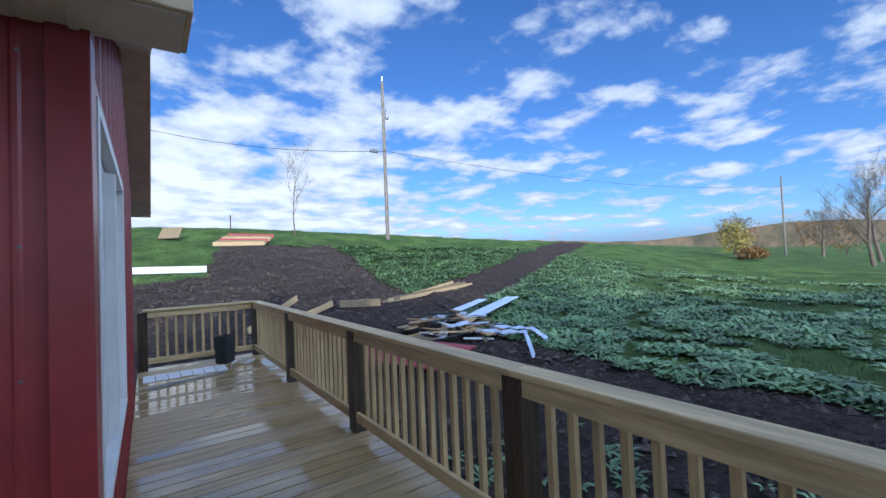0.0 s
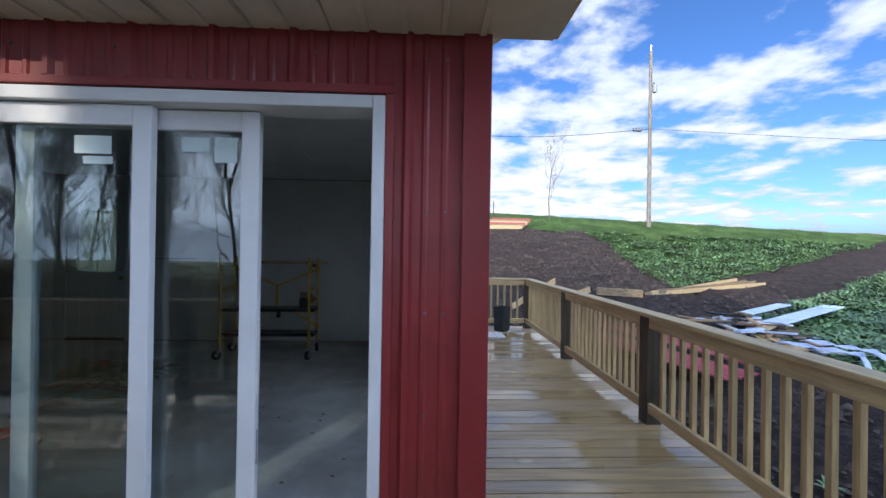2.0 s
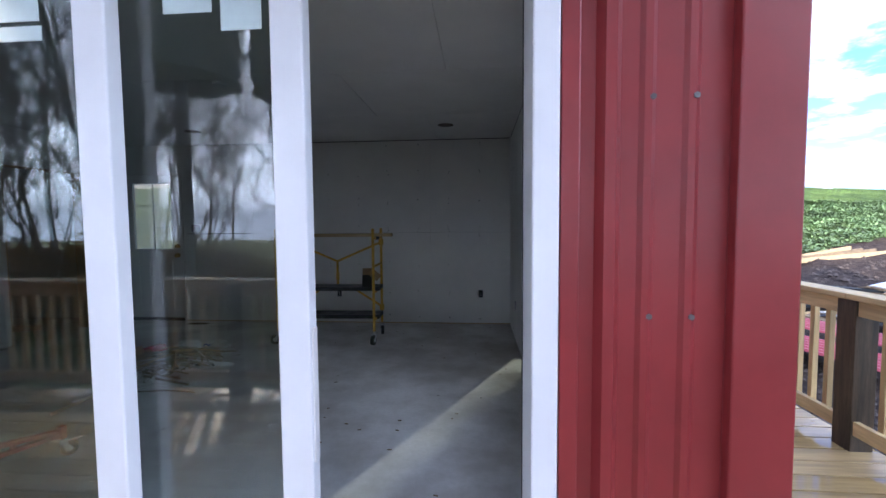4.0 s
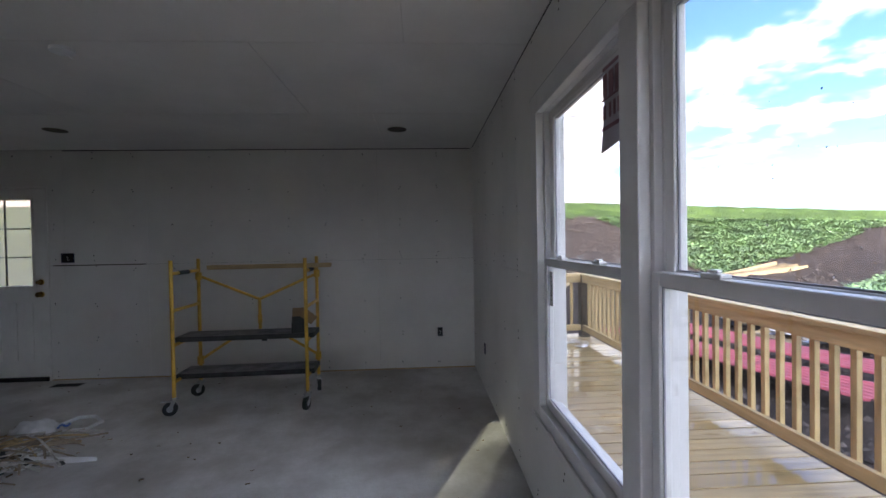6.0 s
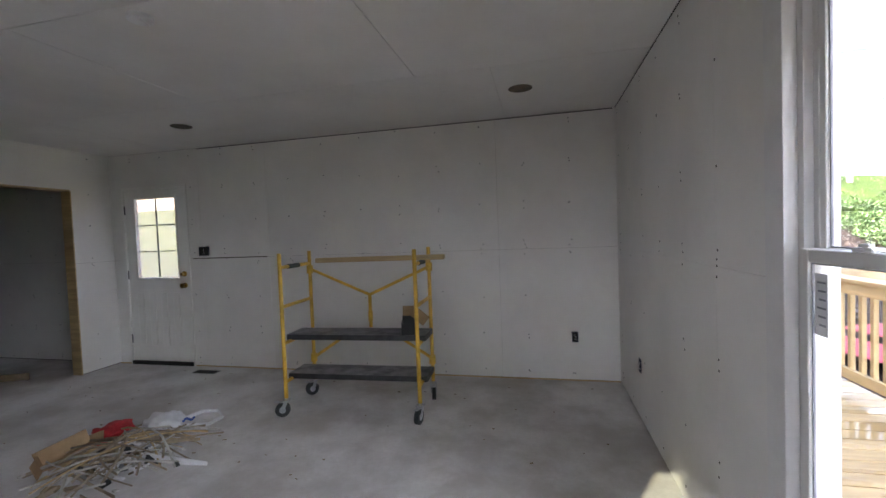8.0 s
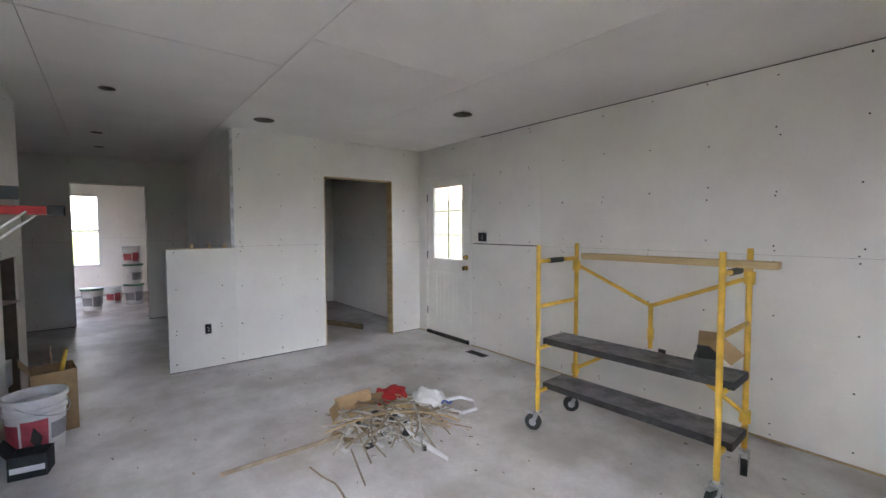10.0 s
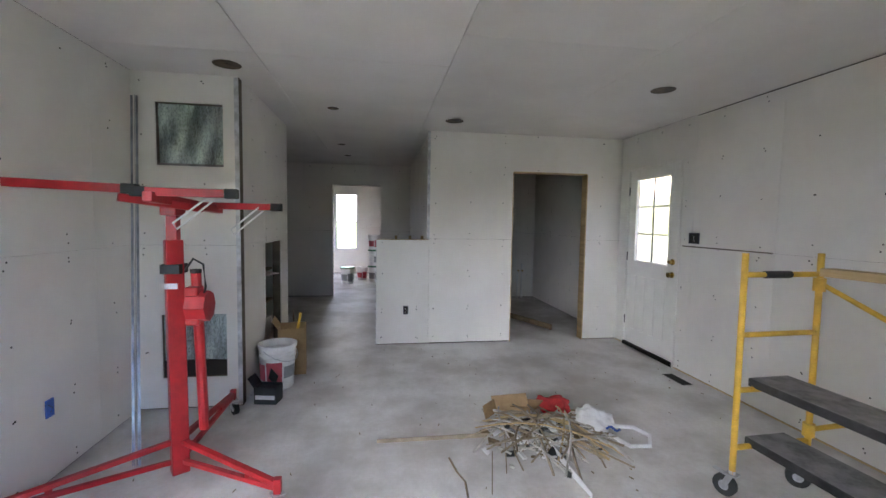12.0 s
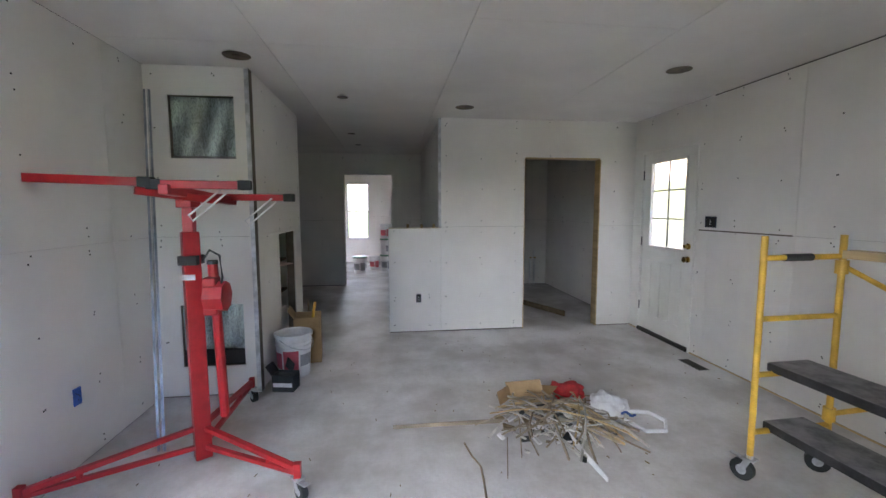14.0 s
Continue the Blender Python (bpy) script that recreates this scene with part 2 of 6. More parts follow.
def ground_material():
    m = bpy.data.materials.new("hillside_ground")
    m.use_nodes = True
    n, l = m.node_tree.nodes, m.node_tree.links
    b = n["Principled BSDF"]
    at = n.new("ShaderNodeAttribute")
    at.attribute_name = "cover"
    co = n.new("ShaderNodeTexCoord")
    a = nd(n, "ShaderNodeTexNoise", Scale=0.5, Detail=8.0, Roughness=0.65)
    f = nd(n, "ShaderNodeTexNoise", Scale=5.0, Detail=9.0, Roughness=0.75)
    v = nd(n, "ShaderNodeTexVoronoi", Scale=6.0)
    for q in (a, f, v):
        l.new(co.outputs["Object"], q.inputs["Vector"])
    soil = mixc(n, l, ramp(n, l, f.outputs[0], 0.35, 0.7), (0.022, 0.016, 0.014), (0.085, 0.062, 0.052))
    soil = mixc(n, l, ramp(n, l, v.outputs[0], 0.22, 0.05), soil, (0.10, 0.075, 0.062))
    turf = mixc(n, l, ramp(n, l, a.outputs[0], 0.35, 0.68), (0.04, 0.075, 0.018), (0.095, 0.15, 0.038))
    turf = mixc(n, l, mathn(n, l, "MULTIPLY", ramp(n, l, f.outputs[0], 0.4, 0.75), 0.6), turf, (0.035, 0.06, 0.016))
    edge = mathn(n, l, "ADD", at.outputs["Fac"], mathn(n, l, "MULTIPLY", mathn(n, l, "SUBTRACT", f.outputs[0], 0.5), 0.9))
    l.new(mixc(n, l, ramp(n, l, edge, 0.4, 0.6), soil, turf), b.inputs["Base Color"])
    b.inputs["Roughness"].default_value = 0.9
    b.inputs["Specular IOR Level"].default_value = 0.2
    bp = nd(n, "ShaderNodeBump", Strength=1.0, Distance=0.16)
    l.new(f.outputs[0], bp.inputs["Height"])
    l.new(bp.outputs[0], b.inputs["Normal"])
    return m


# ---- mesh helpers ----
def mesh_of(name, bm, mat, smooth=False):
    me = bpy.data.meshes.new(name)
    bm.to_mesh(me)
    bm.free()
    for mt in mat if isinstance(mat, (list, tuple)) else [mat]:
        me.materials.append(mt)
    if smooth:
        for p in me.polygons:
            p.use_smooth = True
    return me


def part(name, bm, mat, parent=None, label="", smooth=False):
    ob = new(name, mesh_of(name, bm, mat, smooth))
    if parent:
        ob.parent = parent
    return tagged(ob, label)


def thing(name, label, category, group="", at=(0, 0, 0), turn=0):
    e = new(name)
    e.empty_display_size = 0.1
    e.matrix_world = pose(*at, 0, 0, turn)
    return tagged(e, label, category, group)


def setting(name, bm, mat, label="", parent=None):
    return tagged(part(name, bm, mat, parent, label), kind="" if parent else "structure")


def cube(bm, x0, x1, y0, y1, z0, z1, bevel=0.0):
    r = bmesh.ops.create_cube(bm, size=1, matrix=Matrix.Translation(((x0 + x1) / 2, (y0 + y1) / 2, (z0 + z1) / 2)) @ Matrix.Diagonal((abs(x1 - x0), abs(y1 - y0), abs(z1 - z0), 1)))
    if bevel:
        es = list({e for v in r["verts"] for e in v.link_edges})
        bmesh.ops.bevel(bm, geom=es, offset=bevel, segments=2, affect="EDGES", profile=0.5)
    return bm


def block(x0, x1, y0, y1, z0, z1, bevel=0.0):
    return cube(bmesh.new(), x0, x1, y0, y1, z0, z1, bevel)


def bar(bm, a, b, w, h=None, bevel=0.0):
    """A square bar from a to b."""
    a, b = Vector(a), Vector(b)
    h = h or w
    q = (b - a).to_track_quat("Z", "Y").to_matrix().to_4x4()
    r = bmesh.ops.create_cube(bm, size=1, matrix=Matrix.Translation((a + b) / 2) @ q @ Matrix.Diagonal((w, h, (b - a).length, 1)))
    if bevel:
        bmesh.ops.bevel(bm, geom=list({e for v in r["verts"] for e in v.link_edges}), offset=bevel, segments=2, affect="EDGES", profile=0.5)
    return bm


def rod(bm, a, b, r, r2=None, seg=10):
    a, b = Vector(a), Vector(b)
    q = (b - a).to_track_quat("Z", "Y").to_matrix().to_4x4()
    bmesh.ops.create_cone(bm, cap_ends=True, segments=seg, radius1=r, radius2=r if r2 is None else r2, depth=(b - a).length, matrix=Matrix.Translation((a + b) / 2) @ q)
    return bm


def lathe(profile, seg=24, at=(0, 0, 0)):
    bm = bmesh.new()
    rings = []
    for r, z in profile:
        rings.append([bm.verts.new((at[0] + r * math.cos(6.28319 * i / seg), at[1] + r * math.sin(6.28319 * i / seg), at[2] + z)) for i in range(seg)])
    for p, q in zip(rings, rings[1:]):
        for i in range(seg):
            bm.faces.new((p[i], p[(i + 1) % seg], q[(i + 1) % seg], q[i]))
    bm.faces.new(rings[0][::-1])
    bm.faces.new(rings[-1])
    bmesh.ops.recalc_face_normals(bm, faces=bm.faces)
    return bm


def tube(pts, r, seg=6, taper=1.0):
    """A bent round strip through the points."""
    bm = bmesh.new()
    prev = None
    for k, p in enumerate(pts):
        p = Vector(p)
        d = (Vector(pts[min(k + 1, len(pts) - 1)]) - Vector(pts[max(k - 1, 0)])).normalized()
        q = d.to_track_quat("Z", "Y").to_matrix()
        rr = r * (1 + (taper - 1) * k / max(1, len(pts) - 1))
        ring = [bm.verts.new(p + q @ Vector((rr * math.cos(6.28319 * i / seg), rr * math.sin(6.28319 * i / seg), 0))) for i in range(seg)]
        if prev:
            for i in range(seg):
                bm.faces.new((prev[i], prev[(i + 1) % seg], ring[(i + 1) % seg], ring[i]))
        else:
            bm.faces.new(ring[::-1])
        prev = ring
    bm.faces.new(prev)
    return bm


# ---- the house: floor, walls, ceiling ----
H, EX, NX, WX, SY, NY, SOUT = 2.44, 0.05, 0.16, -5.52, 0.0, 4.63, -0.13
setting("floor", block(-12.4, 0.07, -0.02, 4.66, -0.2, 0), SUBFLOOR, "dusty grey subfloor with footprints and scuffs")


def holes_free(u0, u1, v0, v1, holes):
    return not any(u0 < h[1] - 1e-4 and u1 > h[0] + 1e-4 and v0 < h[3] - 1e-4 and v1 > h[2] + 1e-4 for h in holes)


def cells(us, vs, holes):
    return [(a, b, c, d) for a, b in zip(us, us[1:]) for c, d in zip(vs, vs[1:]) if holes_free(a, b, c, d, holes)]


def board_wall(name, axis, face, back, u0, u1, z1, holes=(), seams=(), rows=(1.22,), label="", both=False):
    """A wall with a dark core and drywall sheets on the side of face; u runs along the wall."""
    skin = 0.0125 * (1 if face > back else -1)
    us = sorted({u0, u1, *[h[0] for h in holes], *[h[1] for h in holes]})
    vs = sorted({0.0, z1, *[h[2] for h in holes], *[h[3] for h in holes]})
    core = bmesh.new()
    put = (lambda bm, a, b, p, q, c, d: cube(bm, a, b, min(p, q), max(p, q), c, d)) if axis == "y" else (lambda bm, a, b, p, q, c, d: cube(bm, min(p, q), max(p, q), a, b, c, d))
    b2 = back + skin if both else back
    for a, b, c, d in cells(us, vs, holes):
        put(core, a, b, face - skin, b2, c, d)
    wall = setting(name, core, CORE, label)
    joints = sorted({u0, u1, *seams})
    lev = [0.012, *rows, z1]
    dots = bmesh.new()
    for a, b in zip(joints, joints[1:]):
        for c, d in zip(lev, lev[1:]):
            bm = bmesh.new()
            cu = sorted({a, b, *[min(max(x, a), b) for h in holes for x in h[:2]]})
            cv = sorted({c, d, *[min(max(x, c), d) for h in holes for x in h[2:]]})
            for p, q, r, s in cells(cu, cv, holes):
                g = 0.0009
                for f0, f1 in ((face, face - skin),) + (((back, back + skin),) if both else ()):
                    put(bm, p + g * (p == a and a != u0), q - g * (q == b and b != u1), f0, f1, r + g * (r == c), s - g * (s == d))
            if bm.faces:
                part("drywall_sheet", bm, DRYWALL, wall)
            else:
                bm.free()
    rng = random.Random(name)
    u = u0 + 0.06
    while u < u1:
        for z in (0.06, 0.4, 0.8, 1.17, 1.27, 1.62, 2.0, 2.36):
            for dz in (0, 0.035):
                if rng.random() < 0.33:
                    continue
                p, q = u + rng.uniform(-0.012, 0.012), z + dz + rng.uniform(-0.03, 0.03)
                if q > z1 - 0.02 or not holes_free(p - 0.02, p + 0.02, q - 0.02, q + 0.02, holes):
                    continue
                k = 0.0045
                put(dots, p - k, p + k, face, face + skin * 0.08, q - k, q + k)
        u += 0.405
    tagged(part("drywall_screws", dots, BLACK, wall), kind="stuff")
    return wall


# openings as (u0, u1, z0, z1)
WIN = (0.085, 2.10, 0.495, 2.12)
SLIDER = (-2.14, -0.25, -0.02, 1.975)
FDOOR = (-5.36, -4.46, 0.0, 2.06)
board_wall("wall_north", "y", NY, NY + 0.13, WX - 2.99, EX, H, [FDOOR], [-4.3, -3.45, -1.0], label="bare drywall wall with screws and taped joints")
board_wall("wall_east", "x", EX, 0.13, 0.0, NY, H, [WIN], [2.5], label="bare drywall wall round a double window")
board_wall("wall_south", "y", SY, SOUT + 0.03, -8.7, EX, H, [SLIDER], [-2.4, -3.6], label="bare drywall wall beside the sliding door")
board_wall("wall_west_partition", "x", WX, WX - 0.12, 2.29, NY, H, [(3.27, 4.19, 0.0, 2.012)], [], label="drywall partition with a doorway", both=True)
board_wall("wall_half_height", "x", WX, WX - 0.12, 1.695, 2.288, 1.205, (), (), (), label="half-height drywall wall", both=True)
board_wall("wall_kitchen_side", "y", 2.29, 2.41, -8.7, WX - 0.121, H, (), (-7.0,), label="drywall return wall")
board_wall("wall_kitchen_end", "x", -8.715, -8.83, 0.0, 2.41, H, [(0.87, 1.735, 0.0, 2.06)], (), label="drywall wall with a doorway", both=True)
board_wall("wall_back_room", "x", -12.2, -12.33, -1.0, 3.2, H, [(0.55, 1.16, 0.62, 2.13)], (), label="drywall wall with a bright window")
board_wall("wall_back_room_north", "y", 3.2, 3.3, -12.2, -8.84, H, (), (), label="drywall side wall")
board_wall("wall_back_room_south", "y", -1.0, -1.1, -12.2, -8.84, H, [(-11.2, -9.8, 0.6, 2.1)], (), label="drywall side wall with a window")
setting("floor_back_room", block(-12.4, -8.72, -1.1, -0.021, -0.2, -0.002), SUBFLOOR)
board_wall("wall_closet_end", "x", -8.40, -8.50, 2.42, NY, H, (), (), label="bare drywall wall at the end of the small room")
# wood trim at the doorway and the top of the half wall
for y0, y1, z0, z1 in ((3.265, 3.275, 0, 2.0), (4.183, 4.193, 0, 2.0)):
    setting("trim", block(WX - 0.125, WX + 0.004, y0, y1, z0, z1), LUMBER)
setting("trim", block(WX - 0.125, WX + 0.004, 3.276, 4.182, 2.002, 2.014), LUMBER)
setting("trim", block(WX - 0.121, WX + 0.002, 1.694, 2.287, 1.2055, 1.209), LUMBER)
for y0 in (1.9, 2.06, 2.2):
    setting("trim", block(WX - 0.11, WX - 0.08, y0, y0 + 0.03, 1.2095, 1.25), LUMBER)
# steel corner beads
for x, y, z0, z1 in ((WX, 2.29, 1.21, 2.43), (-4.03, 0.712, 0.02, 2.43)):
    bm = bmesh.new()
    cube(bm, x - 0.004, x + 0.003, y - 0.003, y + 0.002, z0, z1)
    cube(bm, x - 0.0035, x + 0.0035, y - 0.028, y - 0.003, z0, z1)
    setting("trim", bm, STEEL, "bare galvanised corner bead")
setting("trim", block(WX - 0.01, WX + 0.003, 1.69, 1.694, 0.01, 1.2), STEEL)

# ceiling of boards with open joints, all in one mesh
bm = bmesh.new()
cans = [(-3.72, 3.85, 0.085), (-3.79, 0.72, 0.085), (-5.03, 2.475, 0.09), (-0.73, 3.86, 0.085), (-4.78, 1.30, 0.05), (-6.66, 1.21, 0.05), (-7.66, 1.22, 0.05)]
g = 0.0022
rowy = [0.0, 0.965, 2.18, 3.38, 4.63]
for i, (a, b) in enumerate(zip(rowy, rowy[1:])):
    cuts = [-8.72, -7.2, (-3.55, -3.55, -3.06, -4.6)[i], (-1.1, -0.6, -1.4, -0.9)[i], EX]
    for p, q in zip(cuts, cuts[1:]):
        cube(bm, p + g, q - g, a + g, b - g, H, H + 0.012)
cube(bm, -12.3, -8.72, -1.05, 3.25, H + 0.001, H + 0.012)
cube(bm, -8.72, EX, 0.0, NY, H + 0.02, H + 0.03)
tagged(part("ceiling", bm, CEIL, label="unpainted drywall ceiling with open board joints"), kind="structure")
for x, y, r in cans:
    t = thing("recessed_light", "open recessed light can in the ceiling", "ceiling light", "ceiling cans", (x, y, H))
    part("trim_ring", lathe([(r * 0.9, -0.0015), (r * 1.04, -0.0015), (r * 1.04, 0.004), (r * 0.9, 0.004)]), CANIN, t)
    part("can", lathe([(r * 0.93, -0.001), (r * 0.93, -0.0005)]), BLACK, t)
    if r > 0.06:
        part("socket", lathe([(0.02, -0.004), (0.03, -0.003), (0.03, -0.0016)], 12), CANIN, t)
t = thing("ceiling_box", "round junction box with bare wires on the ceiling", "junction box", at=(-2.38, 2.27, H))
part("box_ring", lathe([(0.05, -0.02), (0.055, -0.018), (0.055, 0.002)], 20), PLASTIC, t)
part("wire", tube([(0.01, 0, -0.02), (0.03, 0.02, -0.04), (0.05, 0, -0.05), (0.03, -0.03, -0.03)], 0.004), PAPER, t)
# black strips drawn for dark gaps under the ceiling, where the boards do not meet
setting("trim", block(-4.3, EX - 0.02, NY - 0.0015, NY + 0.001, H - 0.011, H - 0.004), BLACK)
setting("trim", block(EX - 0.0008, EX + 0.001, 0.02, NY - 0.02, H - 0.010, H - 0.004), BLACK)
setting("trim", block(-4.42, -3.47, NY - 0.0015, NY + 0.001, 1.215, 1.226), CORE)
setting("trim", block(EX - 0.0015, EX + 0.001, 0.05, 2.14, 2.1205, 2.132), BLACK)
setting("trim", block(WX - 0.001, WX + 0.0015, 2.3, 3.25, 0.002, 0.014), BLACK)

# the boxed chase in the corner with two filter openings and a niche
CH0, CH1, CHY = -4.03, -5.63, 0.71
board_wall("wall_chase_front", "x", CH0, CH0 - 0.09, 0.002, CHY, H, [(0.155, 0.605, 1.79, 2.235), (0.16, 0.606, 0.235, 0.71)], (), label="drywall chase with two open duct panels")
board_wall("wall_chase_side", "y", CHY, CHY - 0.09, CH1, CH0 - 0.0905, H, [(-5.34, -4.72, 0.0, 1.20)], (-4.7,), label="drywall side of the chase with a low niche")
setting("wall_chase_end", block(CH1 - 0.012, CH1, 0.002, CHY, 0, H - 0.001), DRYWALL)
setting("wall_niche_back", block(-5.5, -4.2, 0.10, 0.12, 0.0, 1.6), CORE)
for z in (0.55, 0.88):
    setting("shelf", block(-5.5, -4.5, 0.13, 0.58, z, z + 0.02), OLDWOOD, "rough wooden niche shelf")
for z0, z1 in ((1.79, 2.235), (0.235, 0.71)):
    t = thing("filter_panel", "clear plastic sheet over an open duct", "duct panel", "duct openings", (CH0 - 0.06, 0.38, z0))
    part("backing", block(-0.02, -0.005, -0.235, 0.235, -0.005, z1 - z0 + 0.005), DARKSTEEL, t)
    bm = bmesh.new()
    nx, nz = 26, 20
    grid = [[bm.verts.new((0.01 + 0.008 * math.sin(7 * i / nx + 2.2 * math.sin(3 * k / nz)) + 0.006 * math.sin(17 * i / nx - 5 * k / nz), -0.222 + 0.444 * i / nx, 0.004 + (z1 - z0 - 0.008) * k / nz)) for i in range(nx + 1)] for k in range(nz + 1)]
    for k in range(nz):
        for i in range(nx):
            bm.faces.new((grid[k][i], grid[k][i + 1], grid[k + 1][i + 1], grid[k + 1][i]))
    part("plastic_sheet", bm, DUCTFILM, t, "crinkled grey-green plastic sheet", True)
    part("duct_lip", block(0.005, 0.03, -0.222, 0.222, 0.002, 0.12 if z0 < 1 else 0.02), BLACK if z0 < 1 else DARKSTEEL, t)

# baseboard gap dirt line: a thin wood plate under the sheets
setting("baseboard", block(WX + 0.002, EX - 0.003, NY - 0.005, NY - 0.001, 0.0, 0.012), LUMBER)

# ---- east window ----
def sash_window():
    w = tagged(new("window_1"), "white vinyl double-hung twin window with a sticker", kind="structure")
    y0, y1, z0, z1 = WIN
    mid, meet, fx = 1.09, 1.315, EX - 0.012
    bm = bmesh.new()                    # flat casing, proud of the drywall
    c = 0.10
    cube(bm, fx, 0.075, y0, y0 + c, z0, z1, 0.003)
    cube(bm, fx, 0.075, y1 - c, y1, z0, z1, 0.003)
    cube(bm, fx + 0.001, 0.075, y0 + c, y1 - c, z1 - c, z1, 0.003)
    cube(bm, fx + 0.001, 0.075, y0 + c, y1 - c, z0, z0 + 0.088, 0.003)
    part("casing", bm, SILL, w)
    bm = bmesh.new()                    # main frame behind it, with two steps for the sash tracks
    for k, xa, xb in ((0.122, 0.0755, 0.10), (0.142, 0.1005, 0.135), (0.07, 0.1355, 0.19)):
        cube(bm, xa, xb, y0 + 0.001, y0 + k, z0 + 0.001, z1 - 0.001, 0.002)
        cube(bm, xa, xb, y1 - k, y1 - 0.001, z0 + 0.001, z1 - 0.001, 0.002)
        cube(bm, xa, xb, y0 + k, y1 - k, z1 - k + 0.02, z1 - 0.001, 0.002)
        cube(bm, xa, xb, y0 + k, y1 - k, z0 + 0.001, z0 + k - 0.022, 0.002)
    part("window_frame", bm, SILL, w)
    bm = bmesh.new()
    cube(bm, fx + 0.002, 0.075, mid - 0.052, mid + 0.052, z0 + 0.088, z1 - c, 0.004)
    cube(bm, 0.0755, 0.10, mid - 0.066, mid + 0.066, z0 + 0.088, z1 - c, 0.003)
    cube(bm, 0.1005, 0.137, mid - 0.07, mid + 0.07, z0 + 0.088, z1 - c, 0.003)
    cube(bm, 0.1375, 0.19, mid - 0.028, mid + 0.028, z0 + 0.088, z1 - c, 0.003)
    part("mullion", bm, SILL, w)
    part("window_sill", block(fx - 0.012, fx - 0.0005, y0 - 0.01, y1 + 0.01, z0 - 0.012, z0 + 0.03, 0.004), SILL, w)
    for a, b in ((y0 + 0.122, mid - 0.066), (mid + 0.066, y1 - 0.122)):
        for lo, hi, xs, nm in ((z0 + 0.103, meet, 0.064, "lower_sash"), (meet - 0.038, z1 - 0.105, 0.102, "upper_sash")):
            bm = bmesh.new()
            k = 0.036 if nm == "lower_sash" else 0.044
            e = 0.002
            cube(bm, xs, xs + 0.034, a + e, a + k, lo + e, hi - e, 0.004)
            cube(bm, xs, xs + 0.034, b - k, b - e, lo + e, hi - e, 0.004)
            cube(bm, xs + 0.001, xs + 0.033, a + k, b - k, lo + e, lo + 0.038, 0.004)
            cube(bm, xs + 0.001, xs + 0.033, a + k, b - k, hi - 0.038, hi - e, 0.004)
            s = part(nm, bm, SILL, w)
            part("pane", block(xs + 0.015, xs + 0.019, a + k - 0.004, b - k + 0.004, lo + 0.034, hi - 0.034), GLASS, s)
            bm = bmesh.new()            # dark gasket round the pane
            g_ = 0.0035
            for p, q, u, v in ((a + k, a + k + g_, lo + 0.038, hi - 0.038), (b - k - g_, b - k, lo + 0.038, hi - 0.038), (a + k + g_, b - k - g_, lo + 0.038, lo + 0.038 + g_), (a + k + g_, b - k - g_, hi - 0.038 - g_, hi - 0.038)):
                cube(bm, xs + 0.009, xs + 0.0148, p, q, u, v)
            part("gasket", bm, LABELGREY, s, "grey glazing gasket")
            if nm == "lower_sash":
                for f in (0.27, 0.73):
                    yy = a + (b - a) * f
                    bm = bmesh.new()
                    cube(bm, xs + 0.002, xs + 0.030, yy - 0.03, yy + 0.03, hi - e, hi + 0.008, 0.003)
                    rod(bm, (xs + 0.016, yy, hi + 0.006), (xs + 0.016, yy, hi + 0.016), 0.011)
                    cube(bm, xs, xs + 0.014, yy - 0.026, yy + 0.006, hi + 0.010, hi + 0.017, 0.003)
                    part("sash_lock", bm, SILL, s)
    # dew drops on the panes
    rng = random.Random(5)
    bm = bmesh.new()
    for i in range(420):
        s = (y0 + 0.14, mid - 0.13) if i % 9 == 0 else (mid + 0.13, y1 - 0.14)
        r = rng.uniform(0.0008, 0.0022)
        bmesh.ops.create_icosphere(bm, subdivisions=1, radius=r, matrix=Matrix.Translation((0.1155, rng.uniform(*s), 1.33 + 0.36 * rng.random() ** 1.6)) @ Matrix.Diagonal((0.4, 1, 1.2, 1)))
    tagged(part("water_drops", bm, PAPER, w), kind="stuff")
    return w


sash_window()
t = thing("window_sticker", "printed paper sticker curling off the upper pane", "sticker", at=(0.113, 1.215, 1.72))
t.scale = (0.8, 0.75, 0.60)
bm = bmesh.new()
vs = [[bm.verts.new((-0.006 - 0.02 * (1 - k / 8) ** 2 * i / 4, i * 0.22 / 4, 0.44 * k / 8 - 0.05 * (i / 4) * (1 - k / 8))) for i in range(5)] for k in range(9)]
for k in range(8):
    for i in range(4):
        bm.faces.new((vs[k][i], vs[k][i + 1], vs[k + 1][i + 1], vs[k + 1][i]))
sheet = part("sheet", bm, material("sticker_paper", (0.52, 0.50, 0.54), 0.6, vary=0.04), t)
mod = sheet.modifiers.new("thick", "SOLIDIFY")
mod.thickness = 0.0008
ink = material("sticker_ink", (0.25, 0.13, 0.16), 0.6)
bm = bmesh.new()
for k, (a, b, z, h) in enumerate(((0.03, 0.19, 0.40, 0.02), (0.02, 0.20, 0.235, 0.012), (0.03, 0.07, 0.25, 0.13), (0.09, 0.13, 0.25, 0.13), (0.15, 0.19, 0.25, 0.13), (0.03, 0.05, 0.13, 0.08), (0.07, 0.09, 0.13, 0.08), (0.11, 0.13, 0.13, 0.08), (0.16, 0.19, 0.13, 0.08), (0.04, 0.20, 0.07, 0.022))):
    cube(bm, -0.0285, -0.027, a, b, z, z + h)
part("print", bm, ink, t)
t = thing("window_label", "small white paper label on the lower pane", "sticker", at=(0.0775, 1.885, 1.15))
part("sheet", block(-0.001, 0.001, 0.0, 0.05, -0.06, 0.10), PAPER, t)
bm = bmesh.new()
